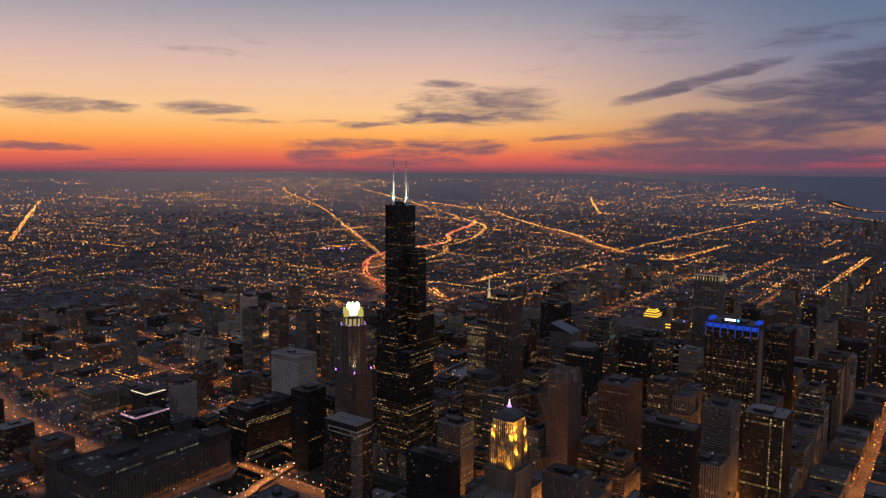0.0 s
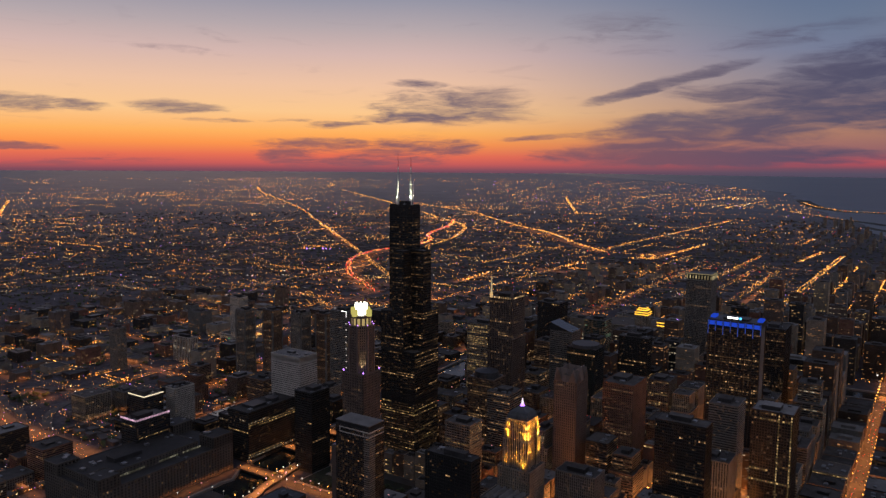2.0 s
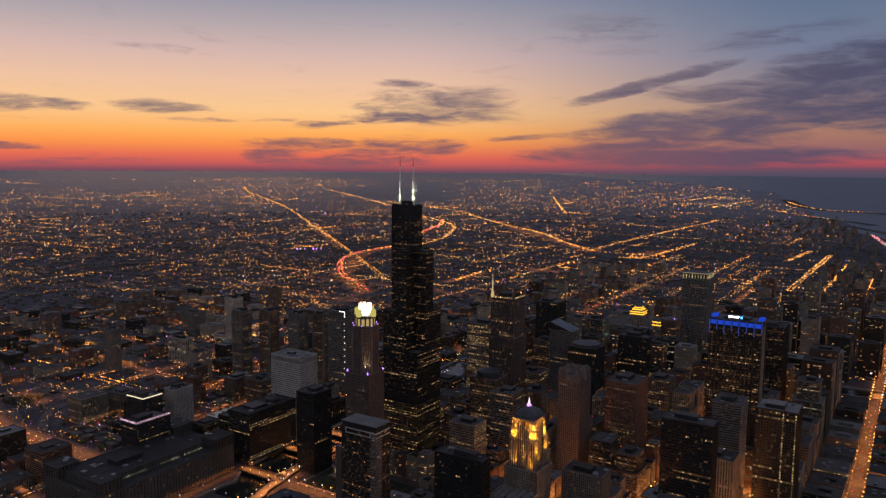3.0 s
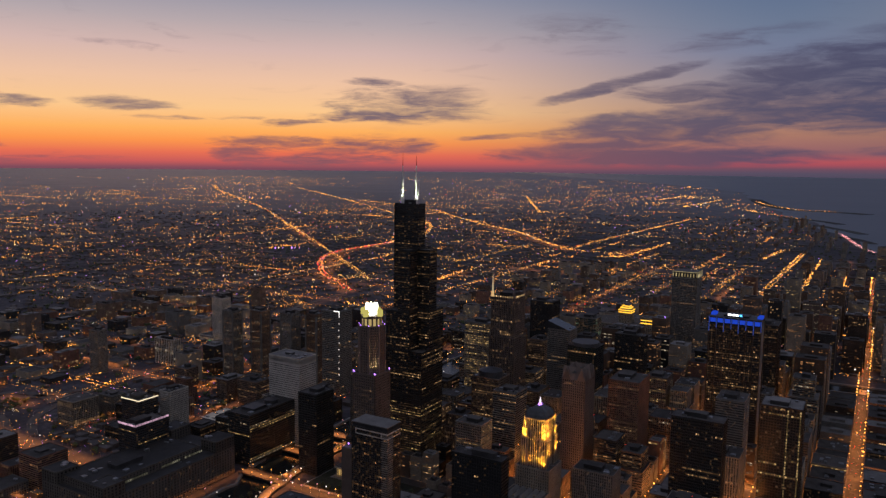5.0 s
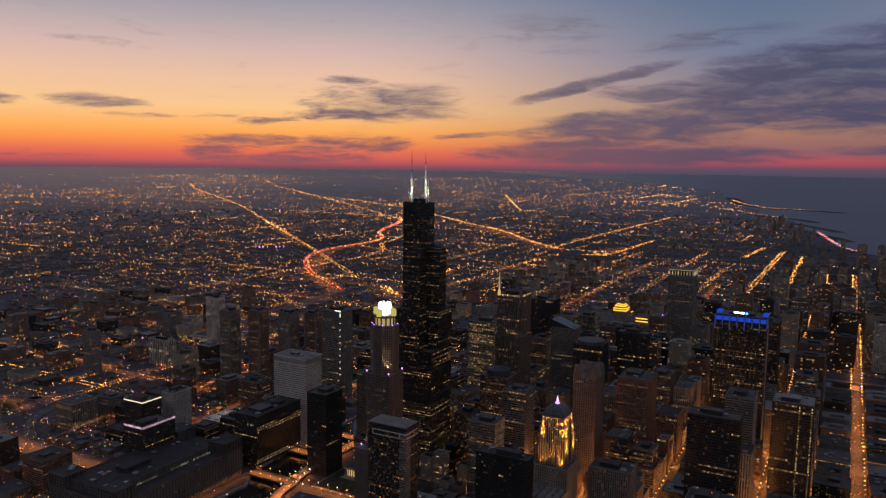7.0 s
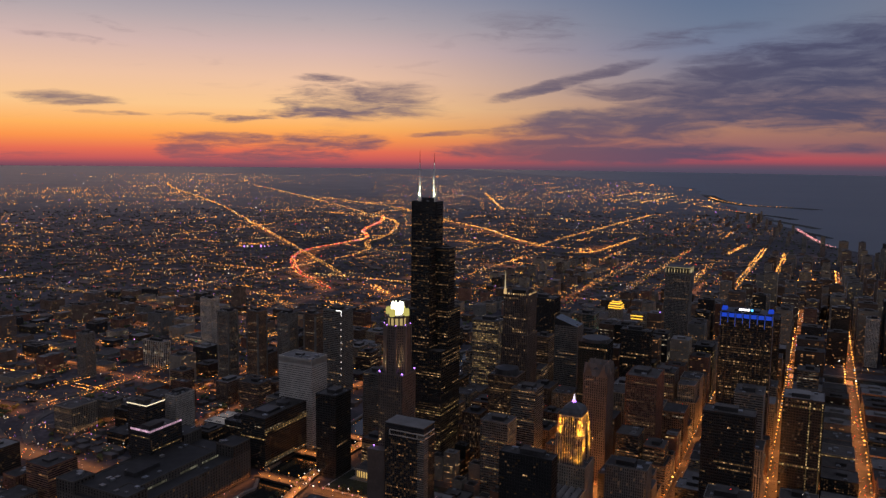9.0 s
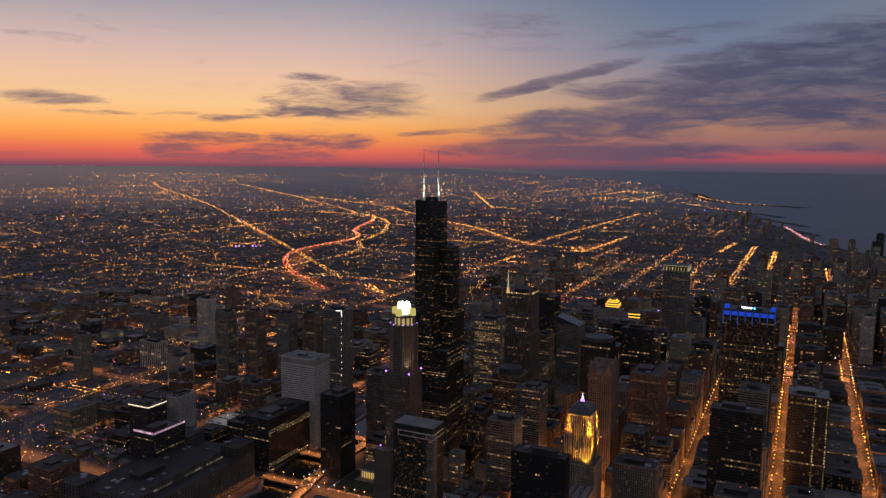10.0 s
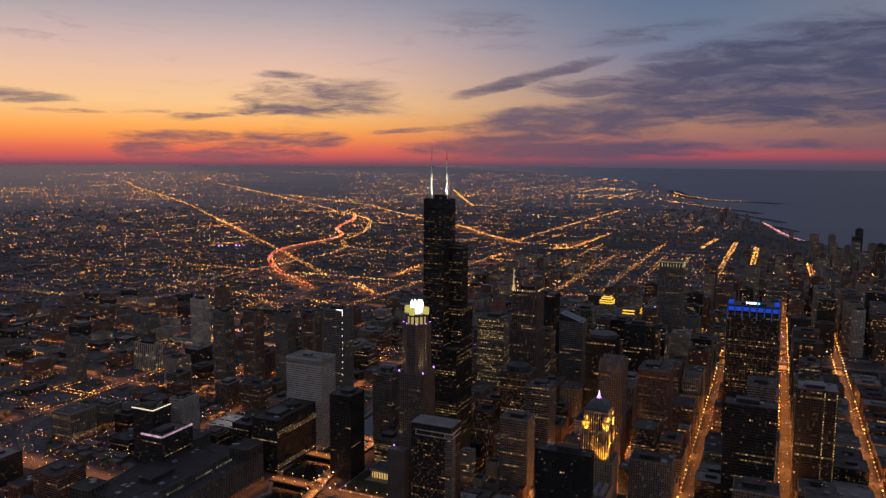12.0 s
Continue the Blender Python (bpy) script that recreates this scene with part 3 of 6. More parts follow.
# ---- far roads: arterials and expressways with their lamps ----
FAR_ROADS = [
    ([(-10400, 9400), (-8633, 7832), (-5409, 5298), (-3236, 3397), (-2198, 2481), (-1500, 1850), (-1229, 1600)], 1.5, 0.8, AMBER),
    ([(-12500, 11700), (-9958, 10491), (-10600, 11900)], 1.2, 0.7, AMBER),
    ([(-8735, 9852), (-5011, 6597), (-3138, 4835), (-2524, 4257), (-2152, 3616), (-1951, 3108), (-1878, 2813), (-1700, 2549), (-1604, 2262)], 1.3, 0.75, AMBER),
    ([(-5200, 7000), (-3462, 5863), (-2919, 5295), (-2152, 4512), (-1653, 4070), (-1200, 3500), (-902, 3191)], 1.1, 0.8, AMBER),
    ([(-2900, 4700), (-2589, 4149), (-2324, 3476), (-2022, 3032), (-1969, 2664), (-1955, 2359), (-1823, 2025), (-1514, 1644), (-1250, 1433), (-1110, 1310)], 0.8, 1.0, "traffic"),
    ([(-1950, 2660), (-1600, 2500), (-1300, 2450)], 1.0, 0.6, AMBER),
    ([(-1004, 1462), (-844, 1331)], 1.0, 1.0, SODIUM), ([(-968, 1734), (-1000, 2056)], 0.9, 0.8, SODIUM), ([(-974, 1096), (-832, 1053)], 0.9, 0.8, SODIUM),
    ([(-902, 3191), (-930, 3674), (-876, 5707), (-876, 6300)], 1.0, 0.6, AMBER), ([(-653, 3150), (-544, 3017), (-506, 3976)], 1.1, 0.6, SODIUM), ([(-3951, 9452), (-2352, 6173)], 1.0, 0.7, AMBER),
    ([(-2128, 10046), (-2105, 11743)], 0.9, 0.7, AMBER), ([(-1429, 8391), (-1381, 10747)], 1.0, 0.7, AMBER), ([(-661, 2954), (-544, 3017)], 1.0, 0.6, SODIUM),
    ([(282, 1960), (286, 2846), (293, 3780)], 0.9, 0.8, AMBER), ([(413, 2327), (416, 3565)], 1.4, 0.8, SODIUM), ([(126, 3358), (175, 3943)], 0.8, 0.7, AMBER), ([(412, 5406), (569, 4418), (663, 4085)], 0.8, 0.7, PINKISH),
    ([(-4194, 1324), (-8758, 3822)], 0.9, 0.8, AMBER), ([(-2250, 2140), (-2137, 2235)], 3.4, 2.0, VIOLET), ([(-1300, 1150), (-900, 860), (-780, 760)], 2.6, 0.6, SODIUM),
    ([(-900, 10600), (-611, 9573), (-224, 8731), (41, 8616), (293, 8505)], 1.2, 0.7, AMBER), ([(-700, 8200), (-45, 7098), (100, 6950)], 1.4, 0.7, AMBER),
]
FAR_ROADS += [([(e, lo), (e, hi)], 1.7, 0.62, AMBER) for e, lo, hi in ((-420, 1500, 3300), (-250, 1700, 2900), (-90, 1500, 3500), (110, 1650, 2900), (-640, 1700, 2600), (-1200, 2300, 3300))]
FAR_ROADS += [([(lo, n), (hi, n)], 1.7, 0.58, AMBER) for n, lo, hi in ((1620, -760, -120), (2080, -900, 60), (2480, -700, 240), (3020, -520, 300), (3640, -900, 120), (4300, -1500, 0), (5200, -2200, -100))]
# added unseen wide strips that light the far interchanges and streets orange
for a, b, wide, k in (((-1110, 1310), (-1514, 1644), 70, 1.2), ((-1514, 1644), (-1955, 2359), 80, 1.2), ((-1955, 2359), (-2022, 3032), 80, 1.0), ((-2198, 2481), (-3236, 3397), 60, 0.7), ((-1200, 3500), (-2152, 4512), 70, 0.9),
                      ((-902, 3191), (-1200, 3500), 90, 1.4), ((-653, 3150), (-530, 3500), 90, 1.4), ((-1000, 1734), (-990, 2056), 50, 1.2), ((-1004, 1462), (-844, 1331), 40, 1.2), ((-900, 2300), (-500, 2300), 40, 0.9), ((-800, 2650), (-300, 2650), 40, 0.9)):
    road_light([a, b], wide, 0.8 * k * math.hypot(b[0] - a[0], b[1] - a[1]))
# harbour spits of land
for spit, wide in (([(-1009, 11308), (-611, 9573), (-224, 8731), (41, 8616), (293, 8505), (565, 8297)], 90), ([(-200, 7250), (-45, 7098), (181, 6856), (366, 6539)], 45), ([(190, 6300), (308, 6055), (448, 5793), (576, 5494)], 40), ([(430, 5180), (535, 5038), (650, 4717)], 28)):
    whole("ground_spit", strip([tuple(p) for p, d in curve(spit, 60)], wide, 0.0, 4.0), SPIT, "dark low harbour spit in the lake", "land")
for k, (pts, gap, size, mat) in enumerate(FAR_ROADS):
    whole("road_far", strip([tuple(p) for p, d in curve(pts, 150)], 14, 0.0, 1.0), ASPHALT, "distant straight road lined with orange lamps", "road")
    lamps = Lamps()
    d = 0.0
    for p, w in curve(pts, 6.0):
        far = reach(p.x, p.y)
        d -= 6.0
        if d <= 0:
            d += gap * rng.uniform(1.2, 2.6) * far / 1350 * max(1.0, far / 5000)
            for side in ((-1, 1) if rng.random() < 0.35 else (rng.choice((-1, 1)),)):
                if rng.random() < 0.15:
                    continue
                q = p + Vector((-w.y, w.x)) * side * rng.uniform(2, 13)
                lamps.add(q.x, q.y, far / 1350 * size * (0.45 + 0.75 * rng.random() ** 1.5), rng.choice((SODIUM, AMBER, RED_LAMP, RED_LAMP, RED_LAMP, PINKISH)) if mat == "traffic" else mat if rng.random() < 0.92 else rng.choice((WHITE_LAMP, RED_LAMP)), 22.0 if mat is VIOLET else 9.0, far < 3500)
    lamps.link("road_lamps", "rows of lamps along a distant road")


# ---- buildings ----
TAKEN = []          # footprints already built on: west, east, south, north


class Tower:
    """One building under an empty: glass core, floor bands, piers, lit windows, roof."""

    def __init__(self, name, label, e0, e1, n0, n1, seed, category="building", group=""):
        self.e, self.n = (e0 + e1) / 2, (n0 + n1) / 2
        self.w, self.d = (e1 - e0) / 2, (n1 - n0) / 2
        self.root = thing(name, self.e, self.n, label, category, group)
        self.rng = random.Random(seed)
        TAKEN.append((e0, e1, n0, n1))

    def block(self, z0, z1, wall, glass=None, box=None, fh=4.0, bay=5.0, band=0.4, pier=0.3, lit=0.08, light=None, proud=0.5, rows=1.0, second=None, name="storeys", faces="SENW"):
        """A stretch of storeys on a rectangle (local west, east, south, north)."""
        x0, x1, y0, y1 = box or (-self.w, self.w, -self.d, self.d)
        r, glass, light, bay = self.rng, glass or GLASS, light or WARM, bay * 0.8
        part("core", Solid().box(x0 + proud, x1 - proud, y0 + proud, y1 - proud, z0, z1), glass, self.root)
        n = max(1, int(round((z1 - z0) / fh)))
        fh = (z1 - z0) / n
        s = Solid()
        if band > 0:
            for i in range(n + 1):
                a = z0 + i * fh - (0 if i == 0 else band * fh)
                s.box(x0 + 0.15, x1 - 0.15, y0 + 0.15, y1 - 0.15, a, min(z1, z0 + i * fh + (band * fh if i == 0 else 0)))
        if pier > 0:
            for lo, hi, flip in ((x0, x1, 0), (y0, y1, 1)):
                m = max(1, int(round((hi - lo) / bay)))
                for i in range(m + 1):
                    c = lo + (hi - lo) * i / m
                    h = pier * bay / 2 * (1.6 if i in (0, m) else 1.0)
                    a, b = max(lo, c - h), min(hi, c + h)
                    for q0, q1 in (((y0, y0 + 0.9), (y1 - 0.9, y1)) if not flip else ((x0, x0 + 0.9), (x1 - 0.9, x1))):
                        if flip:
                            s.box(q0, q1, a, b, z0, z1)
                        else:
                            s.box(a, b, q0, q1, z0, z1)
        part("facade", s, wall, self.root, kind="stuff")
        made = {}
        for face in faces:
            self.windows(made, face, x0, x1, y0, y1, z0, fh, n, bay, band, pier, lit, light, second, proud, rows)
        self.panes(made)

    def panes(self, made):
        for t, s in made.values():
            part("lit_glazing", s, t, self.root, "window panes lit from inside", "stuff")

    def windows(self, made, face, x0, x1, y0, y1, z0, fh, n, bay, band, pier, lit, light, second, proud, rows):
        r = self.rng
        lo, hi = (x0, x1) if face in "SN" else (y0, y1)
        m = max(1, int(round((hi - lo) / bay)))
        step = (hi - lo) / m
        half = step * (0.5 - 0.5 * pier) - 0.15
        for i in range(n):
            za, zb = z0 + i * fh + 0.25, z0 + (i + 1) * fh - band * fh - 0.1
            k = r.random()
            p = 2.4 * lit * (0.22 if k < 0.62 else 0.9 if k < 0.86 else 4.0 * rows)
            tone = light if r.random() < 0.75 else (second or light)
            run = r.random() < min(0.9, p)
            for j in range(m):
                if r.random() < 0.2:
                    run = r.random() < min(0.92, p)
                dim = not run and r.random() < min(0.6, 0.05 + lit * 3.0)
                if half < 0.2 or not (run or dim) or lit == 0:
                    continue
                c = lo + step * (j + 0.5)
                t = FAINT if dim else tone if r.random() < 0.6 else WARM_DIM
                s = made.setdefault(t.name, (t, Solid()))[1]
                q = proud - 0.12
                if face == "S":
                    s.quad((c - half, y0 + q, za), (c + half, y0 + q, za), (c + half, y0 + q, zb), (c - half, y0 + q, zb))
                elif face == "N":
                    s.quad((c + half, y1 - q, za), (c - half, y1 - q, za), (c - half, y1 - q, zb), (c + half, y1 - q, zb))
                elif face == "E":
                    s.quad((x1 - q, c - half, za), (x1 - q, c + half, za), (x1 - q, c + half, zb), (x1 - q, c - half, zb))
                else:
                    s.quad((x0 + q, c + half, za), (x0 + q, c - half, za), (x0 + q, c - half, zb), (x0 + q, c + half, zb))
    def top(self, z, roof=None, wall=None, box=None, parapet=1.4, pent=0.45, ph=6.0, units=5):
        """A flat roof with its parapet, plant room and machines."""
        x0, x1, y0, y1 = box or (-self.w, self.w, -self.d, self.d)
        r, roof, wall = self.rng, roof or ROOF, wall or GREY
        part("roof", Solid().box(x0 + 0.4, x1 - 0.4, y0 + 0.4, y1 - 0.4, z, z + 0.4), roof, self.root)
        if parapet:
            s = Solid()
            s.box(x0, x1, y0, y0 + 0.6, z, z + parapet).box(x0, x1, y1 - 0.6, y1, z, z + parapet)
            s.box(x0, x0 + 0.6, y0 + 0.6, y1 - 0.6, z, z + parapet).box(x1 - 0.6, x1, y0 + 0.6, y1 - 0.6, z, z + parapet)
            part("parapet", s, wall, self.root)
        if pent:
            cx, cy = (x0 + x1) / 2 + r.uniform(-0.1, 0.1) * (x1 - x0), (y0 + y1) / 2 + r.uniform(-0.1, 0.1) * (y1 - y0)
            a, b = (x1 - x0) * pent / 2, (y1 - y0) * pent / 2
            p = part("plant_room", Solid().box(cx - a, cx + a, cy - b, cy + b, z + 0.4, z + ph), CHARCOAL, self.root)
            part("plant_roof", Solid().box(cx - a - 0.3, cx + a + 0.3, cy - b - 0.3, cy + b + 0.3, z + ph, z + ph + 0.4), roof, p)
        for i in range(units):
            w, d, h = r.uniform(1.5, 4), r.uniform(1.5, 4), r.uniform(1.2, 3.0)
            if x1 - x0 < 16 or y1 - y0 < 16:
                break
            x, y = r.uniform(x0 + 4, x1 - 4), r.uniform(y0 + 4, y1 - 4)
            part("roof_unit", Solid().box(x - w, x + w, y - d, y + d, z + 0.4, z + 0.4 + h), METAL, self.root)

    def beacon(self, x, y, z, mat=None, r=0.9):
        part("beacon", Solid().gem(x, y, z + r, r), mat or RED_LAMP, self.root, "small glowing roof light")

    def add(self, name, solid, mat, label="", kind=""):
        return part(name, solid, mat, self.root, label, kind)


def office(label, e0, e1, n0, n1, h, seed, wall, roof=None, name="office_tower", group="", ph=6.0, pent=0.45, parapet=1.4, **kw):
    t = Tower(name, label, e0, e1, n0, n1, seed, "building", group)
    t.block(0.9, h, wall, **kw)
    t.top(h, roof, wall, ph=ph, pent=pent, parapet=parapet)
    return t


# the bundled-tube tower: nine square tubes that end at different heights, two masts
def tube_tower():
    c, s = 22.9, 11.45
    t = Tower("skyscraper", "very tall black stepped skyscraper with two white masts", 17.5 - 1.5 * c, 17.5 + 1.5 * c, -5 - 1.5 * c, -5 + 1.5 * c, 3)
    kw = dict(fh=4.05, bay=4.58, band=0.45, pier=0.18, proud=0.6, second=WARM_DIM)
    full = (-1.5 * c, 1.5 * c, -1.5 * c, 1.5 * c)
    t.block(0.9, 120, BLACK, box=full, lit=0.24, rows=3.2, light=YELLOW, **kw)
    t.block(120, 131, BLACK, box=full, lit=0.0, **{**kw, "band": 0.7})
    t.block(131, 204, BLACK, box=full, lit=0.08, rows=2.6, light=WARM, **kw)
    # the north-west and south-east tubes end; two crossed blocks go on
    for x0, x1, y0, y1 in ((-1.5 * c, 0.5 * c, -1.5 * c, 0.5 * c), (-0.5 * c, 1.5 * c, -0.5 * c, 1.5 * c)):
        t.block(204, 269, BLACK, box=(x0, x1, y0, y1), lit=0.07, rows=2.2, light=WARM, **kw)
    t.block(269, 369, BLACK, box=(-1.5 * c, 1.5 * c, -0.5 * c, 0.5 * c), lit=0.07, rows=1.6, light=WARM_DIM, **kw)
    t.block(269, 368.4, BLACK, box=(-0.5 * c, 0.5 * c, -1.5 * c, 1.5 * c), lit=0.07, rows=1.6, light=WARM_DIM, **kw)
    t.block(369, 425, BLACK, box=(-1.5 * c, 0.5 * c, -0.5 * c, 0.5 * c), lit=0.07, rows=1.6, light=WARM_DIM, **kw)
    t.block(425, 442, BLACK, box=(-1.5 * c, 0.5 * c, -0.5 * c, 0.5 * c), lit=0.03, **{**kw, "band": 0.75})
    for box, z in (((0.5 * c, 1.5 * c, -1.5 * c, -0.5 * c), 204), ((-1.5 * c, -0.5 * c, 0.5 * c, 1.5 * c), 204), ((-1.5 * c, -0.5 * c, -1.5 * c, -0.5 * c), 269),
                   ((0.5 * c, 1.5 * c, 0.5 * c, 1.5 * c), 269), ((0.5 * c, 1.5 * c, -0.5 * c, 0.5 * c), 369), ((-0.5 * c, 0.5 * c, -1.5 * c, -0.5 * c), 369), ((-0.5 * c, 0.5 * c, 0.5 * c, 1.5 * c), 369)):
        t.top(z, ROOF, BLACK, box, pent=0, units=0)
    t.top(442, ROOF, BLACK, (-1.5 * c, 0.5 * c, -0.5 * c, 0.5 * c), pent=0.45, ph=7.0, units=3)
    for x, top, hot in ((-c - 3, 527, 1), (0.3, 521, 0)):
        base = t.add("mast", Solid().ring(x, 0.5, 2.6, 2.4, 442, 458, 10), MAST, "floodlit white broadcast mast")
        part("mast_section", Solid().ring(x, 0.5, 1.7, 1.5, 458, 482, 10), MAST, base)
        part("mast_section", Solid().ring(x, 0.5, 0.9, 0.7, 482, 505, 8), MAST, base)
        part("mast_tip", Solid().ring(x, 0.5, 0.55, 0.2, 505, top, 8), MAST_RED, base, "red painted mast tip")
        for z in (458, 470, 482, 494):
            part("mast_platform", Solid().ring(x, 0.5, 2.6 - (z - 458) * 0.03, 2.6 - (z - 458) * 0.03, z, z + 0.8, 10), METAL, base)
        k = -1 if hot else 1
        part("whip_aerial", Solid().ring(x + 5.0 * k, 1.0, 0.36, 0.2, 442, 466 if hot else 482, 6), MAST, base)
        part("aerial_stay", Solid().box(min(x, x + 5.0 * k), max(x, x + 5.0 * k), 0.8, 1.1, 461, 461.5), METAL, base)
        spot = new("mast_floodlight", bpy.data.lights.new("mast_floodlight", "SPOT"))
        spot.data.energy, spot.data.color, spot.data.spot_size, spot.data.shadow_soft_size = 1900, (0.88, 1.0, 0.66), radians(40), 0.05
        spot.matrix_world = look(tuple(at(17.5 + x + 3.5, -4.5 - 8.0, 444)), tuple(at(17.5 + x, -4.5, 466)))
    t.add("roof_dome", Solid().ring(-9, -2, 4.5, 4.0, 442, 449, 12), CHARCOAL)
    return t


tube_tower()


# the lantern tower: octagonal shaft, drum with a glowing glass crown
def lantern_tower():
    t = Tower("skyscraper", "pinkish postmodern tower with a brightly glowing glass crown", 20, 60, -180, -140, 5)
    t.block(0.9, 202, PINK, fh=4.0, bay=4.2, band=0.35, pier=0.45, lit=0.02, light=WARM_DIM)
    t.top(202, ROOF, PINK, pent=0, units=0)

    def octagon(r):
        return [(r * math.cos(math.pi / 8 + i * math.pi / 4), r * math.sin(math.pi / 8 + i * math.pi / 4)) for i in range(8)]
    t.add("shaft", Solid().poly(octagon(18.5), 202, 272), GLASS)
    s = Solid()
    for i in range(18):
        s.poly(octagon(19.0), 202 + i * 3.85, 203.5 + i * 3.85)
    for x, y in octagon(19.2):
        s.box(x - 1.2, x + 1.2, y - 1.2, y + 1.2, 202, 272)
    for (x, y), (u, v) in zip(octagon(19.0), octagon(19.0)[1:] + octagon(19.0)[:1]):
        for k in (0.2, 0.4, 0.6, 0.8):
            s.ring(x + (u - x) * k, y + (v - y) * k, 0.8, 0.8, 202, 272, 6)
    t.add("shaft_facade", s, PINK, "", "stuff")
    lant = glow("lantern_glass", (1.0, 0.74, 0.30), 0.42, 0, True)
    side = glow("turret_glass", (0.95, 0.82, 0.22), 0.55, 0, True)
    hot = glow("lantern_core", (1.0, 0.97, 0.76), 4.0, 0, True)
    t.add("terrace", Solid().poly(octagon(18.5), 272, 273.5), PINK)
    drum = t.add("crown_drum", Solid().ring(0, 0, 14.5, 14.5, 273.5, 287, 24), lant, "translucent glass drum glowing dim yellow")
    part("drum_cornice", Solid().ring(0, 0, 15.5, 15.5, 284, 287.5, 24), PINK, drum)
    for i in range(14):
        a = i * math.pi / 7
        part("drum_fin", Solid().ring(15.0 * math.cos(a), 15.0 * math.sin(a), 1.3, 1.3, 273.5, 288, 6), PINK, drum)
    core = t.add("crown_core", Solid().ring(0, 0, 5.5, 5.5, 281, 289, 20).ring(0, 0, 8.0, 9.6, 289, 301, 20), hot, "white glowing flared glass cylinder")
    for i in range(8):
        a = i * math.pi / 4
        part("crown_tooth", Solid().ring(7.6 * math.cos(a), 7.6 * math.sin(a), 2.2, 1.2, 301, 305.5, 6), hot, core)
    for i in range(4):
        a = i * math.pi / 2
        c = t.add("crown_turret", Solid().ring(14.5 * math.cos(a), 14.5 * math.sin(a), 4.4, 4.4, 287, 295, 12), side, "small glowing corner turret")
        part("turret_cap", Solid().ring(14.5 * math.cos(a), 14.5 * math.sin(a), 4.6, 3.6, 295, 297, 12), side, c)
    for x, y in ((-18, -18), (18, -18), (18, 18), (-18, 18)):
        t.add("terrace_lamp", Solid().gem(x * 1.04, y * 1.04, 205.2, 1.7, 2.0), VIOLET, "violet terrace lamp")
        spot = new("terrace_floodlight", bpy.data.lights.new("terrace_floodlight", "SPOT"))
        spot.data.energy, spot.data.color, spot.data.spot_size, spot.data.shadow_soft_size = 520, (1.0, 0.74, 0.35), radians(50), 0.05
        spot.matrix_world = look(tuple(at(t.e + x * 0.93, t.n + y * 0.93, 203.0)), tuple(at(t.e + x * 0.74, t.n + y * 0.74, 232)))
    for x, y in octagon(19.0):
        t.add("drum_lamp", Solid().gem(x, y, 274.6, 1.1), VIOLET, "small violet lamp at the foot of the drum")
    t.add("lower_wing", Solid().box(-30, -2, -34, -20, 0.9, 92), PINK)
    t.add("terrace_lamp", Solid().gem(-24, -25, 95, 1.6, 1.8), VIOLET, "violet terrace lamp")
    spot = new("terrace_floodlight", bpy.data.lights.new("terrace_floodlight", "SPOT"))
    spot.data.energy, spot.data.color, spot.data.spot_size, spot.data.shadow_soft_size = 900, (1.0, 0.74, 0.34), radians(45), 0.05
    spot.matrix_world = look(tuple(at(t.e - 21.5, t.n - 21.5, 93)), tuple(at(t.e - 19, t.n - 19, 125)))
    return t


lantern_tower()


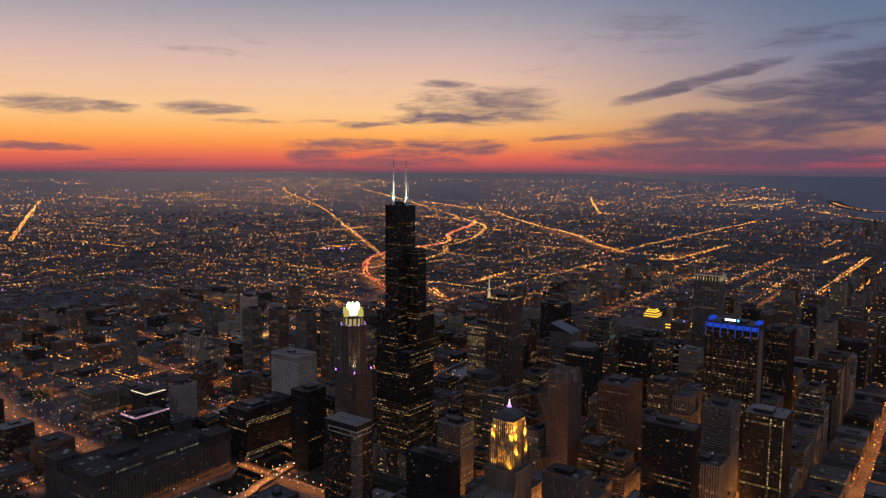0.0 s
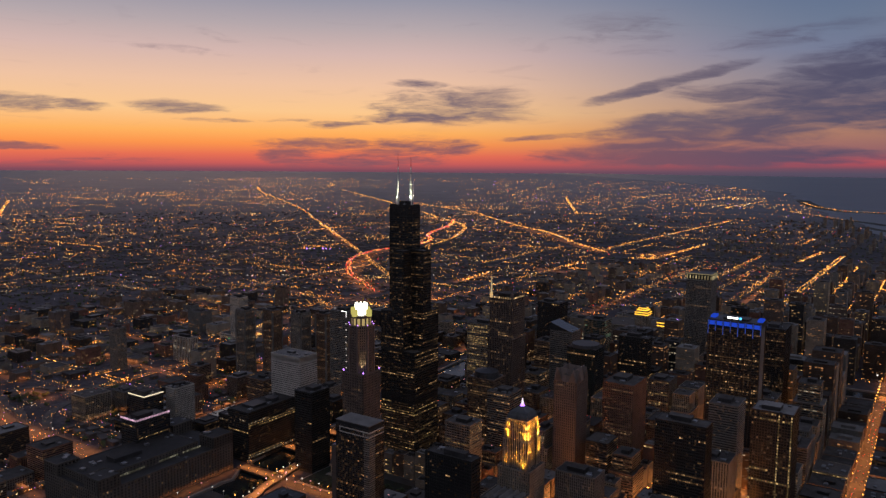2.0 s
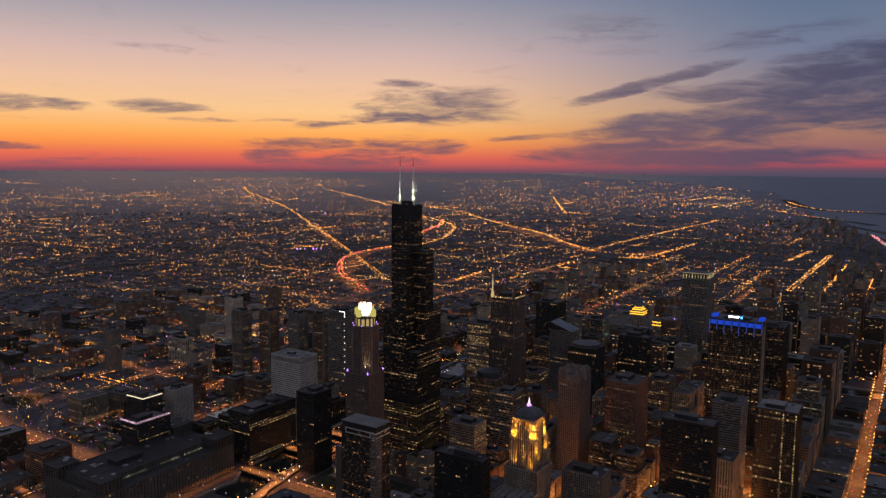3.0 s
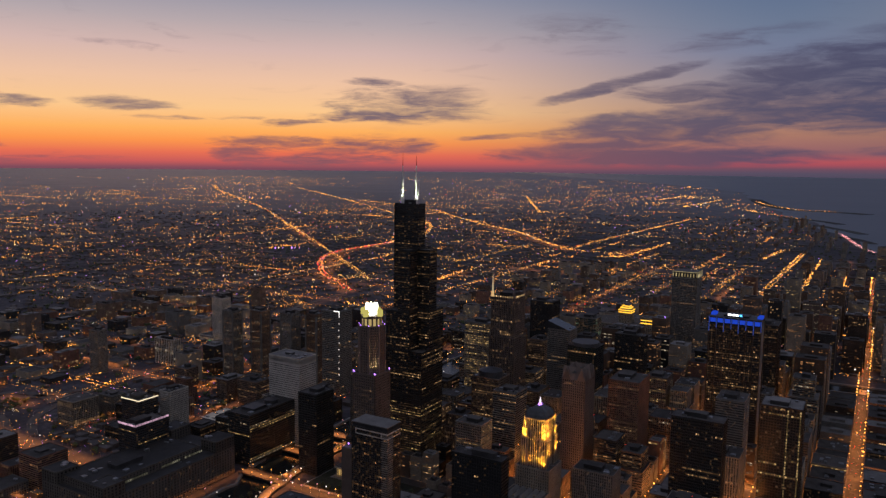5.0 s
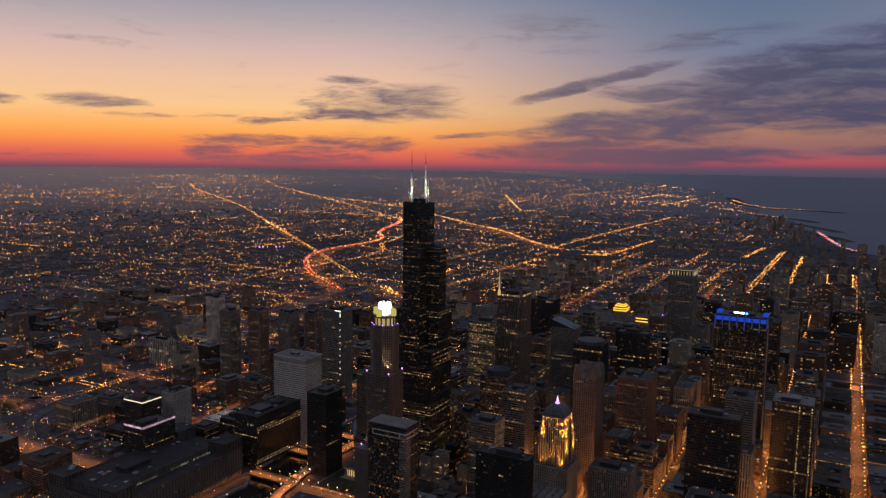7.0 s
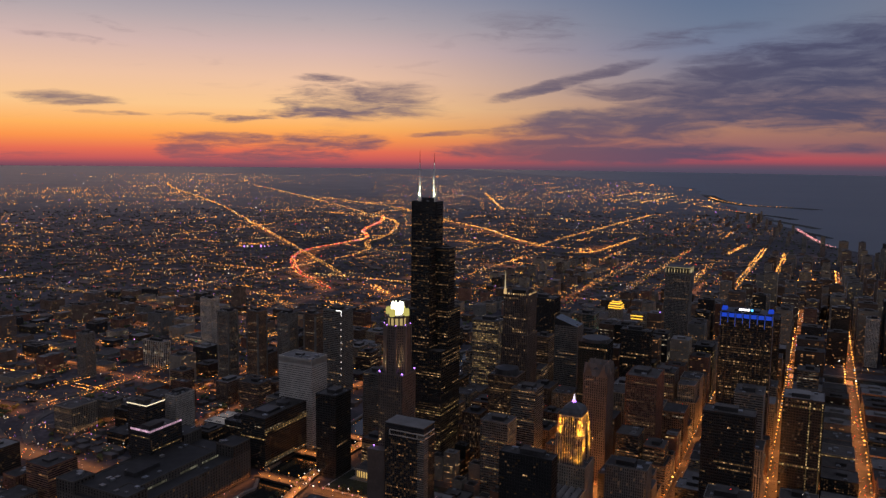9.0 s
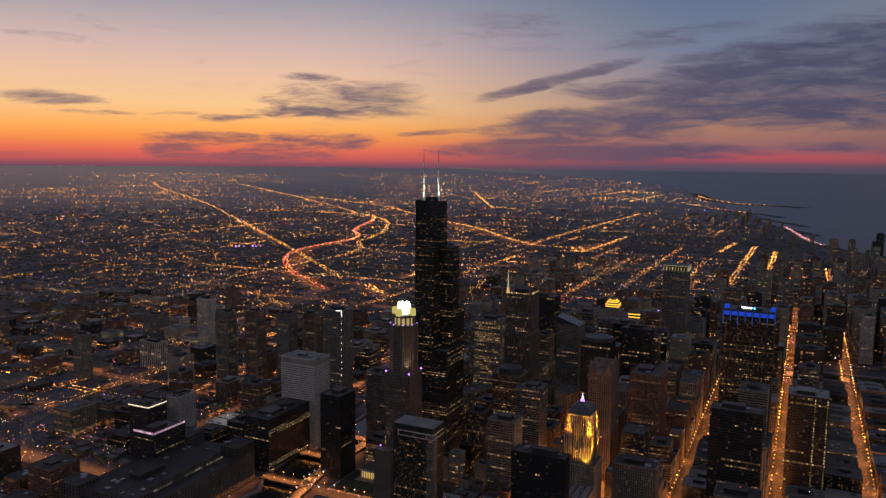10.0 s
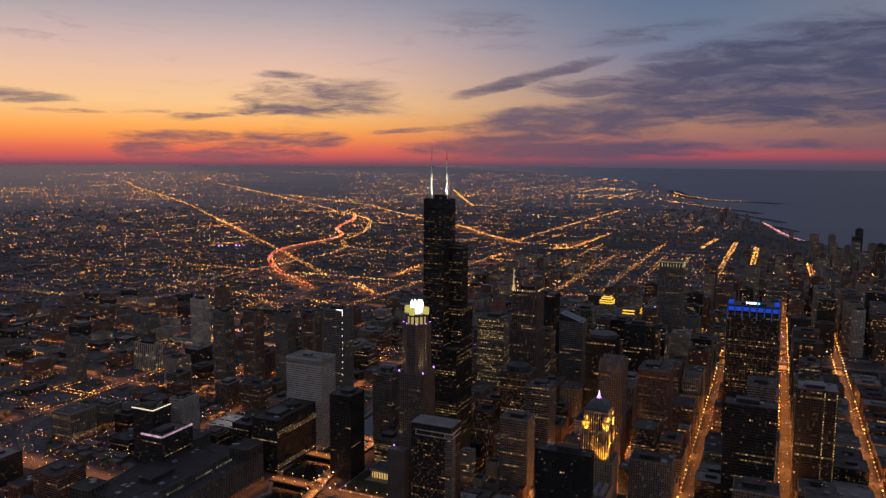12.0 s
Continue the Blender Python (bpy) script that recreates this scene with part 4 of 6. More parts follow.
# the floodlit exchange: limestone tower with setbacks, pyramid roof and a small statue-like finial
def exchange_tower():
    t = Tower("exchange_building", "floodlit art deco limestone tower with a dark slate roof", 278, 326, -166, -122, 9)
    gold = dict(fh=4.0, bay=3.6, band=0.0, pier=0.55, lit=0.02, light=WARM_DIM)
    t.block(0.9, 112, LIME, box=(-24, 24, -22, 22), fh=4.0, bay=4.0, band=0.3, pier=0.55, lit=0.06, light=WARM_DIM)
    t.top(112, ROOF, LIME, (-24, 24, -22, 22), pent=0, units=0)
    t.block(112, 176, LIME, box=(-15, 15, -15, 15), **gold)
    for x, y in ((-1, -1), (1, -1), (1, 1), (-1, 1)):
        def corner(lo, hi):
            return (min(lo * x, hi * x), max(lo * x, hi * x), min(lo * y, hi * y), max(lo * y, hi * y))
        t.block(112, 150, LIME, box=corner(8.5, 18.5), **gold)
        t.add("corner_ledge", Solid().box(*corner(8.2, 18.9), 150, 151.2), LIME)
        t.block(151.2, 163, LIME, box=corner(9.3, 17.3), **gold)
        t.add("corner_ledge", Solid().box(*corner(9.0, 17.7), 163, 164), LIME)
        t.block(164, 173, LIME, box=corner(10.2, 16.3), **gold)
        q = corner(10.2, 16.3)
        t.add("corner_cap", Solid().poly([(q[0], q[2]), (q[1], q[2]), (q[1], q[3]), (q[0], q[3])], 173, 177, [(q[0] + 2, q[2] + 2), (q[1] - 2, q[2] + 2), (q[1] - 2, q[3] - 2), (q[0] + 2, q[3] - 2)]), LIME)
        t.add("corner_lamp", Solid().gem(21.5 * x, 20 * y, 140, 0.9), AMBER, "small orange corner lamp")
        t.add("corner_lamp_post", Solid().box(21.5 * x - 0.2, 21.5 * x + 0.2, 20 * y - 0.2, 20 * y + 0.2, 112.4, 139.2), METAL)
    t.add("cornice", Solid().box(-15.8, 15.8, -15.8, 15.8, 176, 178), LIME)
    t.add("hipped_roof", Solid().loft([[(-r, -r), (r, -r), (r, r), (-r, r)] for r in (15.2, 14.4, 11.5, 6.0, 2.6)], (178, 182, 187, 191, 193)), SLATE, "dark slate hipped roof")
    base = t.add("finial_base", Solid().ring(0, 0, 3.4, 2.2, 192.5, 195.5, 8), VIOLET, "violet-lit finial base")
    part("finial", Solid().ring(0, 0, 1.3, 1.6, 195.5, 198, 8).ring(0, 0, 1.5, 0.7, 198, 201.5, 8).ring(0, 0, 0.7, 0.5, 201.5, 203.5, 8), glow("finial_light", (1.0, 0.85, 0.95), 1.2, 0), base, "pale lit finial")
    # floodlights on the setbacks, aimed up the walls
    lights = [(-5, -21, 113.5, -5, -15, 136, 260), (4, -21, 113.5, 4, -15, 136, 360), (21, 0, 113.5, 15, 0, 136, 200), (13, -21.5, 113.5, 13, -18.5, 122, 1000), (-13, -21.5, 113.5, -13, -18.5, 126, 260)]
    for x, y in ((-1, -1), (1, -1), (1, 1)):
        lights += [(13.3 * x, -21.5, 151.5, 13.3 * x, -17.3, 158, 1500), (13.3 * x, -19.8, 164.5, 13.3 * x, -16.3, 170, 700)] if y < 0 else []
        lights += [(21.5, 13.3 * y, 151.5, 17.3, 13.3 * y, 158, 1700), (19.8, 13.3 * y, 164.5, 16.3, 13.3 * y, 170, 800), (22.0, 13.3 * y, 128, 18.5, 13.3 * y, 138, 1300)] if x > 0 else []
    for x, y, z, tx, ty, tz, watts in lights:
        spot = new("wall_floodlight", bpy.data.lights.new("wall_floodlight", "SPOT"))
        spot.data.energy, spot.data.color, spot.data.spot_size, spot.data.spot_blend, spot.data.shadow_soft_size = watts, (1.0, 0.40, 0.03), radians(70), 0.6, 0.06
        spot.matrix_world = look(tuple(at(t.e + x, t.n + y, z)), tuple(at(t.e + tx, t.n + ty, tz)))
        t.add("floodlight_bracket", Solid().box(min(x, tx) - 0.2, max(x, tx) + 0.2, min(y, ty) - 0.2, max(y, ty) + 0.2, z - 1.2, z - 0.8).box(x - 0.6, x + 0.6, y - 0.6, y + 0.6, z - 0.8, z - 0.4), METAL)
    t.block(0.9, 84, LIME, box=(-26, 26, -95, -22), fh=4.0, bay=4.5, band=0.35, pier=0.5, lit=0.05)
    t.top(84, ROOF, LIME, (-26, 26, -95, -22), pent=0)
    for k in range(5):
        x = -18 + k * 9
        t.add("skylight", Solid().poly([(x - 4, -62), (x + 4, -62), (x + 4, -26), (x - 4, -26)], 84.4, 89, [(x - 0.4, -60), (x + 0.4, -60), (x + 0.4, -28), (x - 0.4, -28)]), ROOF_PALE, "ridged rooflight")
    TAKEN.append((275, 329, -241, -166))
    return t


exchange_tower()


# the curved bank tower with a blue-lit crown
def blue_crown_tower():
    t = Tower("bank_tower", "broad granite bank tower with a blue-lit crown", 437, 519, 262, 306, 13)
    # long sides sweep out towards the ground
    def half_depth(z):
        return 22 + 9 * max(0.0, 1 - z / 150) ** 2.2
    zs = [0.9 + i * 12.4 for i in range(21)]
    s, b = Solid(), Solid()
    s.loft([[(-40, -half_depth(z) + 0.6), (40, -half_depth(z) + 0.6), (40, half_depth(z) - 0.6), (-40, half_depth(z) - 0.6)] for z in zs], zs)
    for a, c in zip(zs, zs[1:]):
        for k in range(3):
            z = a + k * 4.13
            d = half_depth(z)
            b.box(-40.5, 40.5, -d, d, z, z + 1.5)
    t.add("core", s, GLASS)
    t.add("facade", b, CHARCOAL, "", "stuff")
    p = Solid()
    for i in range(8):
        x = -41 + i * 82 / 7
        for side in (-1, 1):
            for a, c in zip(zs, zs[1:]):
                da, dc = half_depth(a) * side, half_depth(c) * side
                lo, hi = ([(x - 0.9, da - 0.8), (x + 0.9, da - 0.8), (x + 0.9, da + 0.8), (x - 0.9, da + 0.8)], [(x - 0.9, dc - 0.8), (x + 0.9, dc - 0.8), (x + 0.9, dc + 0.8), (x - 0.9, dc + 0.8)])
                p.poly(lo, a, c, hi)
    t.add("pier_frame", p, BRONZE, "", "stuff")
    t.add("end_wall", Solid().box(-41.2, -40, -14, 14, 0.9, 249), GREY)
    t.add("end_wall", Solid().box(40, 41.2, -14, 14, 0.9, 249), GREY)
    t.rng = random.Random(5)
    made = {}
    t.windows(made, "S", -41, 41, -22.2, 22.2, 60, 4.13, 45, 3.4, 0.36, 0.2, 0.15, WARM, WARM_DIM, 0.3, 1.6)
    t.panes(made)
    blue = glow("blue_panel", (0.03, 0.11, 1.0), 0.42, 0.25, True, 0.7)
    dim_blue = glow("blue_fin", (0.10, 0.20, 1.0), 0.30, 0, False)
    for i in range(7):
        x = -41 + (i + 0.5) * 82 / 7
        for side in (-1, 1):
            t.add("crown_panel", Solid().box(x - 4.3, x + 4.3, side * 22.2 - 0.4, side * 22.2 + 0.4, 249.6, 256.4), blue, "blue-lit crown panel")
    for i in range(8):
        x = -41 + i * 82 / 7
        t.add("crown_fin", Solid().box(x - 0.5, x + 0.5, -22.9, -22.0, 240 if i % 2 else 234, 258), dim_blue)
    for x in (-37, 37):
        t.add("crown_block", Solid().box(x - 4, x + 4, -10, 10, 258, 263), blue, "blue-lit plant block")
    t.add("roof", Solid().box(-41, 41, -21.6, 21.6, 249, 259), CHARCOAL)
    sign = t.add("sign_box", Solid().box(-14, 12, -17, -16, 261, 265.5), CHARCOAL)
    for x in (-12, 9):
        part("sign_post", Solid().box(x, x + 1, -16.8, -16.2, 259, 261), METAL, sign)
    white = glow("sign_white", (1.0, 0.95, 0.95), 3.0, 0)
    part("sign_bar", Solid().box(-12.5, 4.5, -17.4, -17.1, 261.8, 264.8), white, sign, "plain white glowing sign bar")
    part("sign_mark", Solid().box(6.3, 10.0, -17.4, -17.1, 261.5, 265.1), glow("sign_blue", (0.1, 0.5, 1.0), 2.2, 0), sign, "plain blue glowing sign shape")
    t.add("plant_room", Solid().box(-20, 20, -12, 12, 259, 262), CHARCOAL)
    return t


blue_crown_tower()


# the stepped granite tower with corner spires
def spire_tower():
    t = Tower("skyscraper", "granite setback tower with tall lit corner spires", 76, 126, 155, 207, 17)
    t.block(0.9, 200, PINK, fh=4.0, bay=4.5, band=0.25, pier=0.45, lit=0.05, light=WARM_DIM)
    t.block(200, 272, PINK, box=(-23, 23, -24, 24), fh=4.0, bay=4.5, band=0.25, pier=0.45, lit=0.05, light=WARM)
    t.top(200, ROOF, PINK, pent=0, units=0)
    t.top(272, ROOF, PINK, (-23, 23, -24, 24), pent=0.6, ph=8)
    lamp = glow("cornice_pinnacle_glow", (1.0, 0.64, 0.28), 1.1, 0.5)
    for x, y in ((-21, -22), (21, -22), (21, 22), (-21, 22)):
        tall = (x, y) == (-21, -22)
        # tall spire and its pinnacle glow: their light is put into the colour
        b = t.add("pinnacle", Solid().ring(x, y, 3.0, 2.4, 272, 282, 8), lamp if tall else PINK, "stone corner pinnacle")
        part("spire", Solid().ring(x, y, 1.5, 0.3, 282, 314 if tall else 290, 8), glow("spire_glow", (1.0, 0.78, 0.46), 0.5, 0) if tall else PINK, b, "slim corner spire")
    s = Solid()
    for i in range(9):
        s.box(-18 + i * 4.5, -16.4 + i * 4.5, -24.6, -24.1, 272.2, 275)
        s.box(23.1, 23.6, -18 + i * 4.5, -16.4 + i * 4.5, 272.2, 275)
    t.add("cornice_lights", s, lamp, "row of warm cornice lights", "stuff")
    return t


spire_tower()


# twin-gabled brick and stone tower
def gable_tower():
    t = Tower("office_tower", "dark red granite tower with steep gabled roofs", 262, 300, 40, 84, 21)
    t.block(0.9, 178, PINK, fh=4.0, bay=4.2, band=0.3, pier=0.5, lit=0.015, light=WARM_DIM)
    def gable(x0, x1, y0, y1, z, rise, along_x):
        g = Solid()
        if along_x:
            m = (y0 + y1) / 2
            g.v = [(x0, y0, z), (x1, y0, z), (x1, y1, z), (x0, y1, z), (x0, m, z + rise), (x1, m, z + rise)]
            g.f = [(0, 1, 5, 4), (2, 3, 4, 5), (1, 2, 5), (3, 0, 4), (3, 2, 1, 0)]
        else:
            m = (x0 + x1) / 2
            g.v = [(x0, y0, z), (x1, y0, z), (x1, y1, z), (x0, y1, z), (m, y0, z + rise), (m, y1, z + rise)]
            g.f = [(0, 1, 4), (2, 3, 5), (1, 2, 5, 4), (3, 0, 4, 5), (3, 2, 1, 0)]
        return g
    t.add("ridge_roof", gable(-15, 15, -18, 18, 178, 14, False), SLATE)
    for x0, x1 in ((-19, -5), (5, 19)):
        t.add("south_gable", gable(x0, x1, -22.4, 0, 177.5, 19, False), PINK, "steep stone gable")
        t.add("north_gable", gable(x0, x1, 0, 22.4, 177.5, 19, False), PINK)
    for y0, y1 in ((-22, -6), (6, 22)):
        t.add("east_gable", gable(0, 19.4, y0, y1, 177.5, 19, True), PINK, "steep stone gable")
        t.add("west_gable", gable(-19.4, 0, y0, y1, 177.5, 19, True), PINK)
    return t


gable_tower()


# the vast riverside market hall with gold-lit turrets
def market_hall():
    t = Tower("market_hall", "vast limestone riverside block with gold-lit corner turrets", -20, 180, 960, 1080, 25)
    t.block(0.9, 74, LIME, fh=4.2, bay=6.0, band=0.35, pier=0.45, lit=0.03)
    t.top(74, ROOF, LIME, pent=0, units=12)
    # floodlight on the cornices is put in as their own glow
    gold = glow("gold_cornice_glow", (1.0, 0.52, 0.05), 1.25, 0.2, True, 0.8)
    t.block(74, 112, LIME, box=(-17, 17, -32, 2), fh=4.2, bay=5.0, band=0.3, pier=0.5, lit=0.04)
    for k, (r, z) in enumerate(((17.8, 103), (17.8, 109), (14.0, 115), (10.0, 120))):
        if k > 1:
            t.add("crown_tier", Solid().box(-r, r, -15 - r, -15 + r, z - 5, z), LIME)
        t.add("lit_cornice", Solid().box(-r - 0.4, r + 0.4, -15.4 - r, -14.6 + r, z, z + 2.6), gold, "cornice glowing gold in place of floodlight")
    t.add("tower_roof", Solid().poly([(-9, -24), (9, -24), (9, -6), (-9, -6)], 122.6, 127, [(-4, -19), (4, -19), (4, -11), (-4, -11)]), SLATE)
    for x, y in ((-92, -52), (92, 52), (-92, 52)):
        t.add("turret", Solid().ring(x, y, 9, 9, 74, 82, 8), LIME)
        t.add("turret_top", Solid().ring(x, y, 9.3, 8, 82, 85, 8), SLATE)
    t.block(74, 100, LIME, box=(52, 98, -58, -24), fh=4.2, bay=5.0, band=0.3, pier=0.5, lit=0.02)
    t.top(100, ROOF, LIME, (52, 98, -58, -24), pent=0, units=2)
    for z in (84, 92):
        t.add("lit_cornice", Solid().box(51.4, 84, -58.8, -58.2, z, z + 2.8), gold)
        t.add("lit_cornice", Solid().box(98.2, 98.8, -58, -24, z + 3, z + 5.6), gold)
    t.add("lit_cornice", Solid().box(98.2, 98.8, -24, 30, 80, 82.4), gold)
    t.add("lit_cornice", Solid().box(98.2, 98.8, -24, 30, 88, 90.4), gold)
    t.block(74, 92, LIME, box=(70, 98, -24, 30), fh=4.2, bay=5.0, band=0.3, pier=0.5, lit=0.0)
    return t


market_hall()


# the old mail hall over the expressway
def mail_hall():
    t = Tower("mail_hall", "huge dark limestone post hall with blocky corner towers", -350, -212, -432, -190, 29)
    t.block(0.9, 46, SOOT, fh=4.4, bay=7.0, band=0.35, pier=0.5, lit=0.01, light=WARM_DIM)
    t.top(46, SOOT_ROOF, SOOT, pent=0, units=10)
    t.block(46, 58, SOOT, box=(-40, 45, -112, 70), fh=4.4, bay=7.0, band=0.35, pier=0.5, lit=0.0)
    t.top(58, SOOT_ROOF, SOOT, (-40, 45, -112, 70), pent=0.25, units=12)
    for y0, y1 in ((-121, -86), (82, 121)):
        for x0, x1 in ((-69, -34), (34, 69)):
            t.block(46, 64, SOOT, box=(x0, x1, y0, y1), fh=4.5, bay=7.0, band=0.3, pier=0.5, lit=0.0)
            t.top(64, SOOT_ROOF, SOOT, (x0, x1, y0, y1), pent=0, units=3)
    strip_lights = Solid()
    for i in range(40):
        if 13 < i < 20 or i in (29, 30):
            continue
        y = -84 + i * 4.0
        strip_lights.box(45.1, 45.4, y, y + 2.4, 48, 51)
    t.add("clerestory_lights", strip_lights, glow("dim_tube_light", (0.9, 0.85, 0.6), 0.16, 0.5), "row of dim lit clerestory panes", "stuff")
    return t


mail_hall()

# towers: west, east, south, north, height
def white_slab():
    t = Tower("office_tower", "pale concrete office tower with close horizontal window bands", -267, -195, -48, -2, 31)
    t.block(0.9, 150, PALE, fh=3.9, bay=3.0, band=0.7, pier=0.0, lit=0.0, proud=0.8)
    t.block(150, 161, PALE, fh=11, bay=3.0, band=0.9, pier=0.0, lit=0.0)
    t.top(161, ROOF_PALE, PALE, parapet=1.6, pent=0.2, ph=4)
    return t


white_slab()
office("grey banded concrete office slab beside the river drive", -126, -88, 8, 44, 136, 32, GREY, fh=3.8, bay=3.0, band=0.5, pier=0.12, lit=0.05)
t = office("dark apartment tower with pale balcony corners and many small lit windows", 83, 141, -267, -235, 160, 33, CHARCOAL, fh=3.0, bay=3.6, band=0.25, pier=0.25, lit=0.10, light=FLAT_LIGHT, second=COOL, pent=0, rows=0.2, name="apartment_tower")
t.add("penthouse_band", Solid().box(-28, 28, -15, 15, 160, 166), CHARCOAL)
for z in (151, 157.4):
    t.add("crown_frame", Solid().box(-22, 29.4, -16.7, -16.1, z, z + 1.2).box(29.1, 29.7, -16.1, 14, z, z + 1.2), PALE, "pale concrete frame round the top storeys")
for x in (-22, 19):
    t.add("crown_frame", Solid().box(x, x + 1.2, -16.7, -16.1, 152.2, 157.4), PALE)
t.add("penthouse_roof", Solid().box(-29, 29, -16, 16, 166, 167), ROOF_PALE)
front = Solid().box(20, 29.6, -16.9, -15.6, 0, 1.3).box(28.5, 29.8, -15.6, -4, 0, 1.3).mesh("balcony_front", GREY)
for i in range(52):
    ob = new("balcony_front", front)
    ob.parent, ob.location = t.root, (0, 0, K * (3 + i * 3.0))
office("slim black riverside tower", -126, -88, -132, -88, 136, 34, BLACK, fh=4.0, bay=4.0, band=0.4, pier=0.2, lit=0.008, rows=3)
t = office("black glass office block with long lit floors on the river", -257, -207, -160, -30, 88, 35, BLACK, fh=4.0, bay=3.0, band=0.45, pier=0.0, lit=0.022, rows=6.0, light=COOL, second=YELLOW, pent=0)
t.add("plant_drum", Solid().ring(2, 12, 13, 12, 88.4, 94, 24), CHARCOAL, "round dark plant drum")
t.add("plant_room", Solid().box(-14, 14, -44, -12, 88.4, 93), CHARCOAL)
t = office("dark low office block with a pink neon roof edge", -348, -307, -304, -240, 92, 36, CHARCOAL, fh=4.0, bay=5.0, band=0.5, pier=0.15, lit=0.04, light=YELLOW)
NEON = glow("pink_neon", (1.0, 0.60, 0.80), 0.42, 0.2, True, 0.8)
s = Solid()
for i in range(8):
    s.box(-20.5 + i * 5.15, -16.0 + i * 5.15, -32.6, -32.1, 94.5, 97.5)
for i in range(12):
    s.box(20.6, 21.0, -31.5 + i * 5.3, -27.2 + i * 5.3, 94.5, 97.5)
t.add("neon_edge", s, NEON, "pink-lit roof screen panels", "stuff")
t = office("grey office block with a white-lit roof edge", -456, -411, -216, -176, 92, 37, CHARCOAL, fh=4.0, bay=5.0, band=0.5, pier=0.2, lit=0.02)
s = Solid().box(-22.9, 22.9, -20.6, -20.1, 93.5, 95.3).box(22.6, 23.1, -20, 20, 93.5, 95.3)
t.add("roof_edge_light", s, glow("roof_strip_light", (1.0, 0.82, 0.55), 1.1, 0, True), "white glowing roof edge strip")
office("light concrete gridded office slab", -436, -410, -152, -108, 93, 38, PALE, fh=3.8, bay=3.8, band=0.4, pier=0.4, lit=0.02)
t = office("low civic block with floodlit vertical ribs", -883, -815, 203, 226, 65, 39, PALE, fh=5.0, bay=7.5, band=0.1, pier=0.35, lit=0.2, light=COOL, second=COOL)
office("tall slim concrete apartment slab west of the expressway", -853, -815, 366, 396, 145, 40, PALE, fh=3.0, bay=4.0, band=0.4, pier=0.3, lit=0.09, name="apartment_tower")
office("concrete apartment slab beside the interchange", -935, -903, 58, 84, 105, 41, GREY, fh=3.0, bay=4.0, band=0.4, pier=0.3, lit=0.12, light=FLAT_LIGHT, name="apartment_tower")
office("black square office tower with a flat roof", 268, 331, -322, -302, 180, 42, BLACK, fh=4.0, bay=4.0, band=0.45, pier=0.2, lit=0.02)
office("grey ribbed concrete office block", 340, 396, -118, -82, 104, 43, GREY, fh=4.0, bay=3.6, band=0.2, pier=0.4, lit=0.03)
office("black steel federal tower with thin lit floors", 455, 521, -64, -33, 182, 44, BLACK, fh=4.0, bay=3.0, band=0.4, pier=0.15, lit=0.012, rows=3.0, light=WARM)
t = office("dark office tower with golden light down its corners", 548, 602, 68, 118, 177, 45, BRONZE, roof=ROOF_PALE, fh=4.0, bay=4.5, band=0.3, pier=0.25, lit=0.05, light=YELLOW)
COLUMN_LIGHT = glow("column_light", (1.0, 0.66, 0.28), 0.5, 0.6, False, 0.1)
for x in (8, 24):
    lit_col = Solid()
    for i in range(42):
        lit_col.box(x, x + 1.6, -25.5, -25.1, 4 + i * 4.1, 6.6 + i * 4.1)
    t.add("column_light", lit_col, COLUMN_LIGHT, "dotted line of golden lights", "stuff")
office("grey horizontally banded concrete tower", 478, 520, 120, 172, 160, 46, GREY, fh=3.8, bay=3.4, band=0.5, pier=0.0, lit=0.02)
office("rust-brown gridded office tower with warm windows", 309, 360, 126, 190, 162, 47, RED, fh=3.8, bay=4.0, band=0.4, pier=0.4, lit=0.10, light=WARM_DIM, second=WARM)
office("black glass tower with few lit floors", 238, 296, 385, 412, 180, 48, BLACK, fh=4.0, bay=4.0, band=0.3, pier=0.1, lit=0.02, rows=3)
office("dark tower beside the bank with dim windows", 477, 521, 495, 560, 207, 49, BLACK, fh=4.0, bay=4.0, band=0.35, pier=0.2, lit=0.07, light=WARM_DIM)
office("tall office tower behind the black skyscraper, half its windows lit yellow", -20, 36, 240, 272, 200, 50, GREY, fh=4.0, bay=3.4, band=0.3, pier=0.25, lit=0.62, light=YELLOW, rows=1.0)
t = office("brown office tower with a rounded dark top and lit rows", 92, 142, 60, 104, 150, 51, BROWN, fh=4.0, bay=3.6, band=0.35, pier=0.25, lit=0.16, rows=1.6, pent=0)
t.add("drum_top", Solid().ring(0, 0, 22, 20, 150, 160, 20).ring(0, 0, 20, 6, 160, 164, 20), CHARCOAL)
office("grey banded office block", 140, 182, 44, 88, 137, 52, GREY, fh=3.8, bay=3.2, band=0.5, pier=0.0, lit=0.03)
office("pale banded office block with a lit lower floor", 143, 187, -88, -52, 124, 53, GREY, fh=3.9, bay=3.6, band=0.45, pier=0.25, lit=0.03, rows=3, light=YELLOW)
office("dark office slab with a stepped crown", 20, 72, 470, 515, 211, 54, CHARCOAL, fh=4.0, bay=4.0, band=0.3, pier=0.25, lit=0.03)
office("green glass tower with dim floors", 80, 130, 590, 632, 160, 55, GREY, glass=GLASS_GREEN, fh=4.0, bay=4.0, band=0.25, pier=0.0, lit=0.12, light=glow("greenish_office_light", (0.5, 0.8, 0.5), 0.18), rows=2)
t = office("grey tower with a slanted glass roof", 126, 172, 312, 352, 190, 56, GREY, fh=3.9, bay=3.6, band=0.45, pier=0.2, lit=0.02, pent=0)
s = Solid()
s.v = [(-23, -20, 190), (23, -20, 190), (23, 20, 190), (-23, 20, 190), (-23, -20, 206), (-23, 20, 206)]
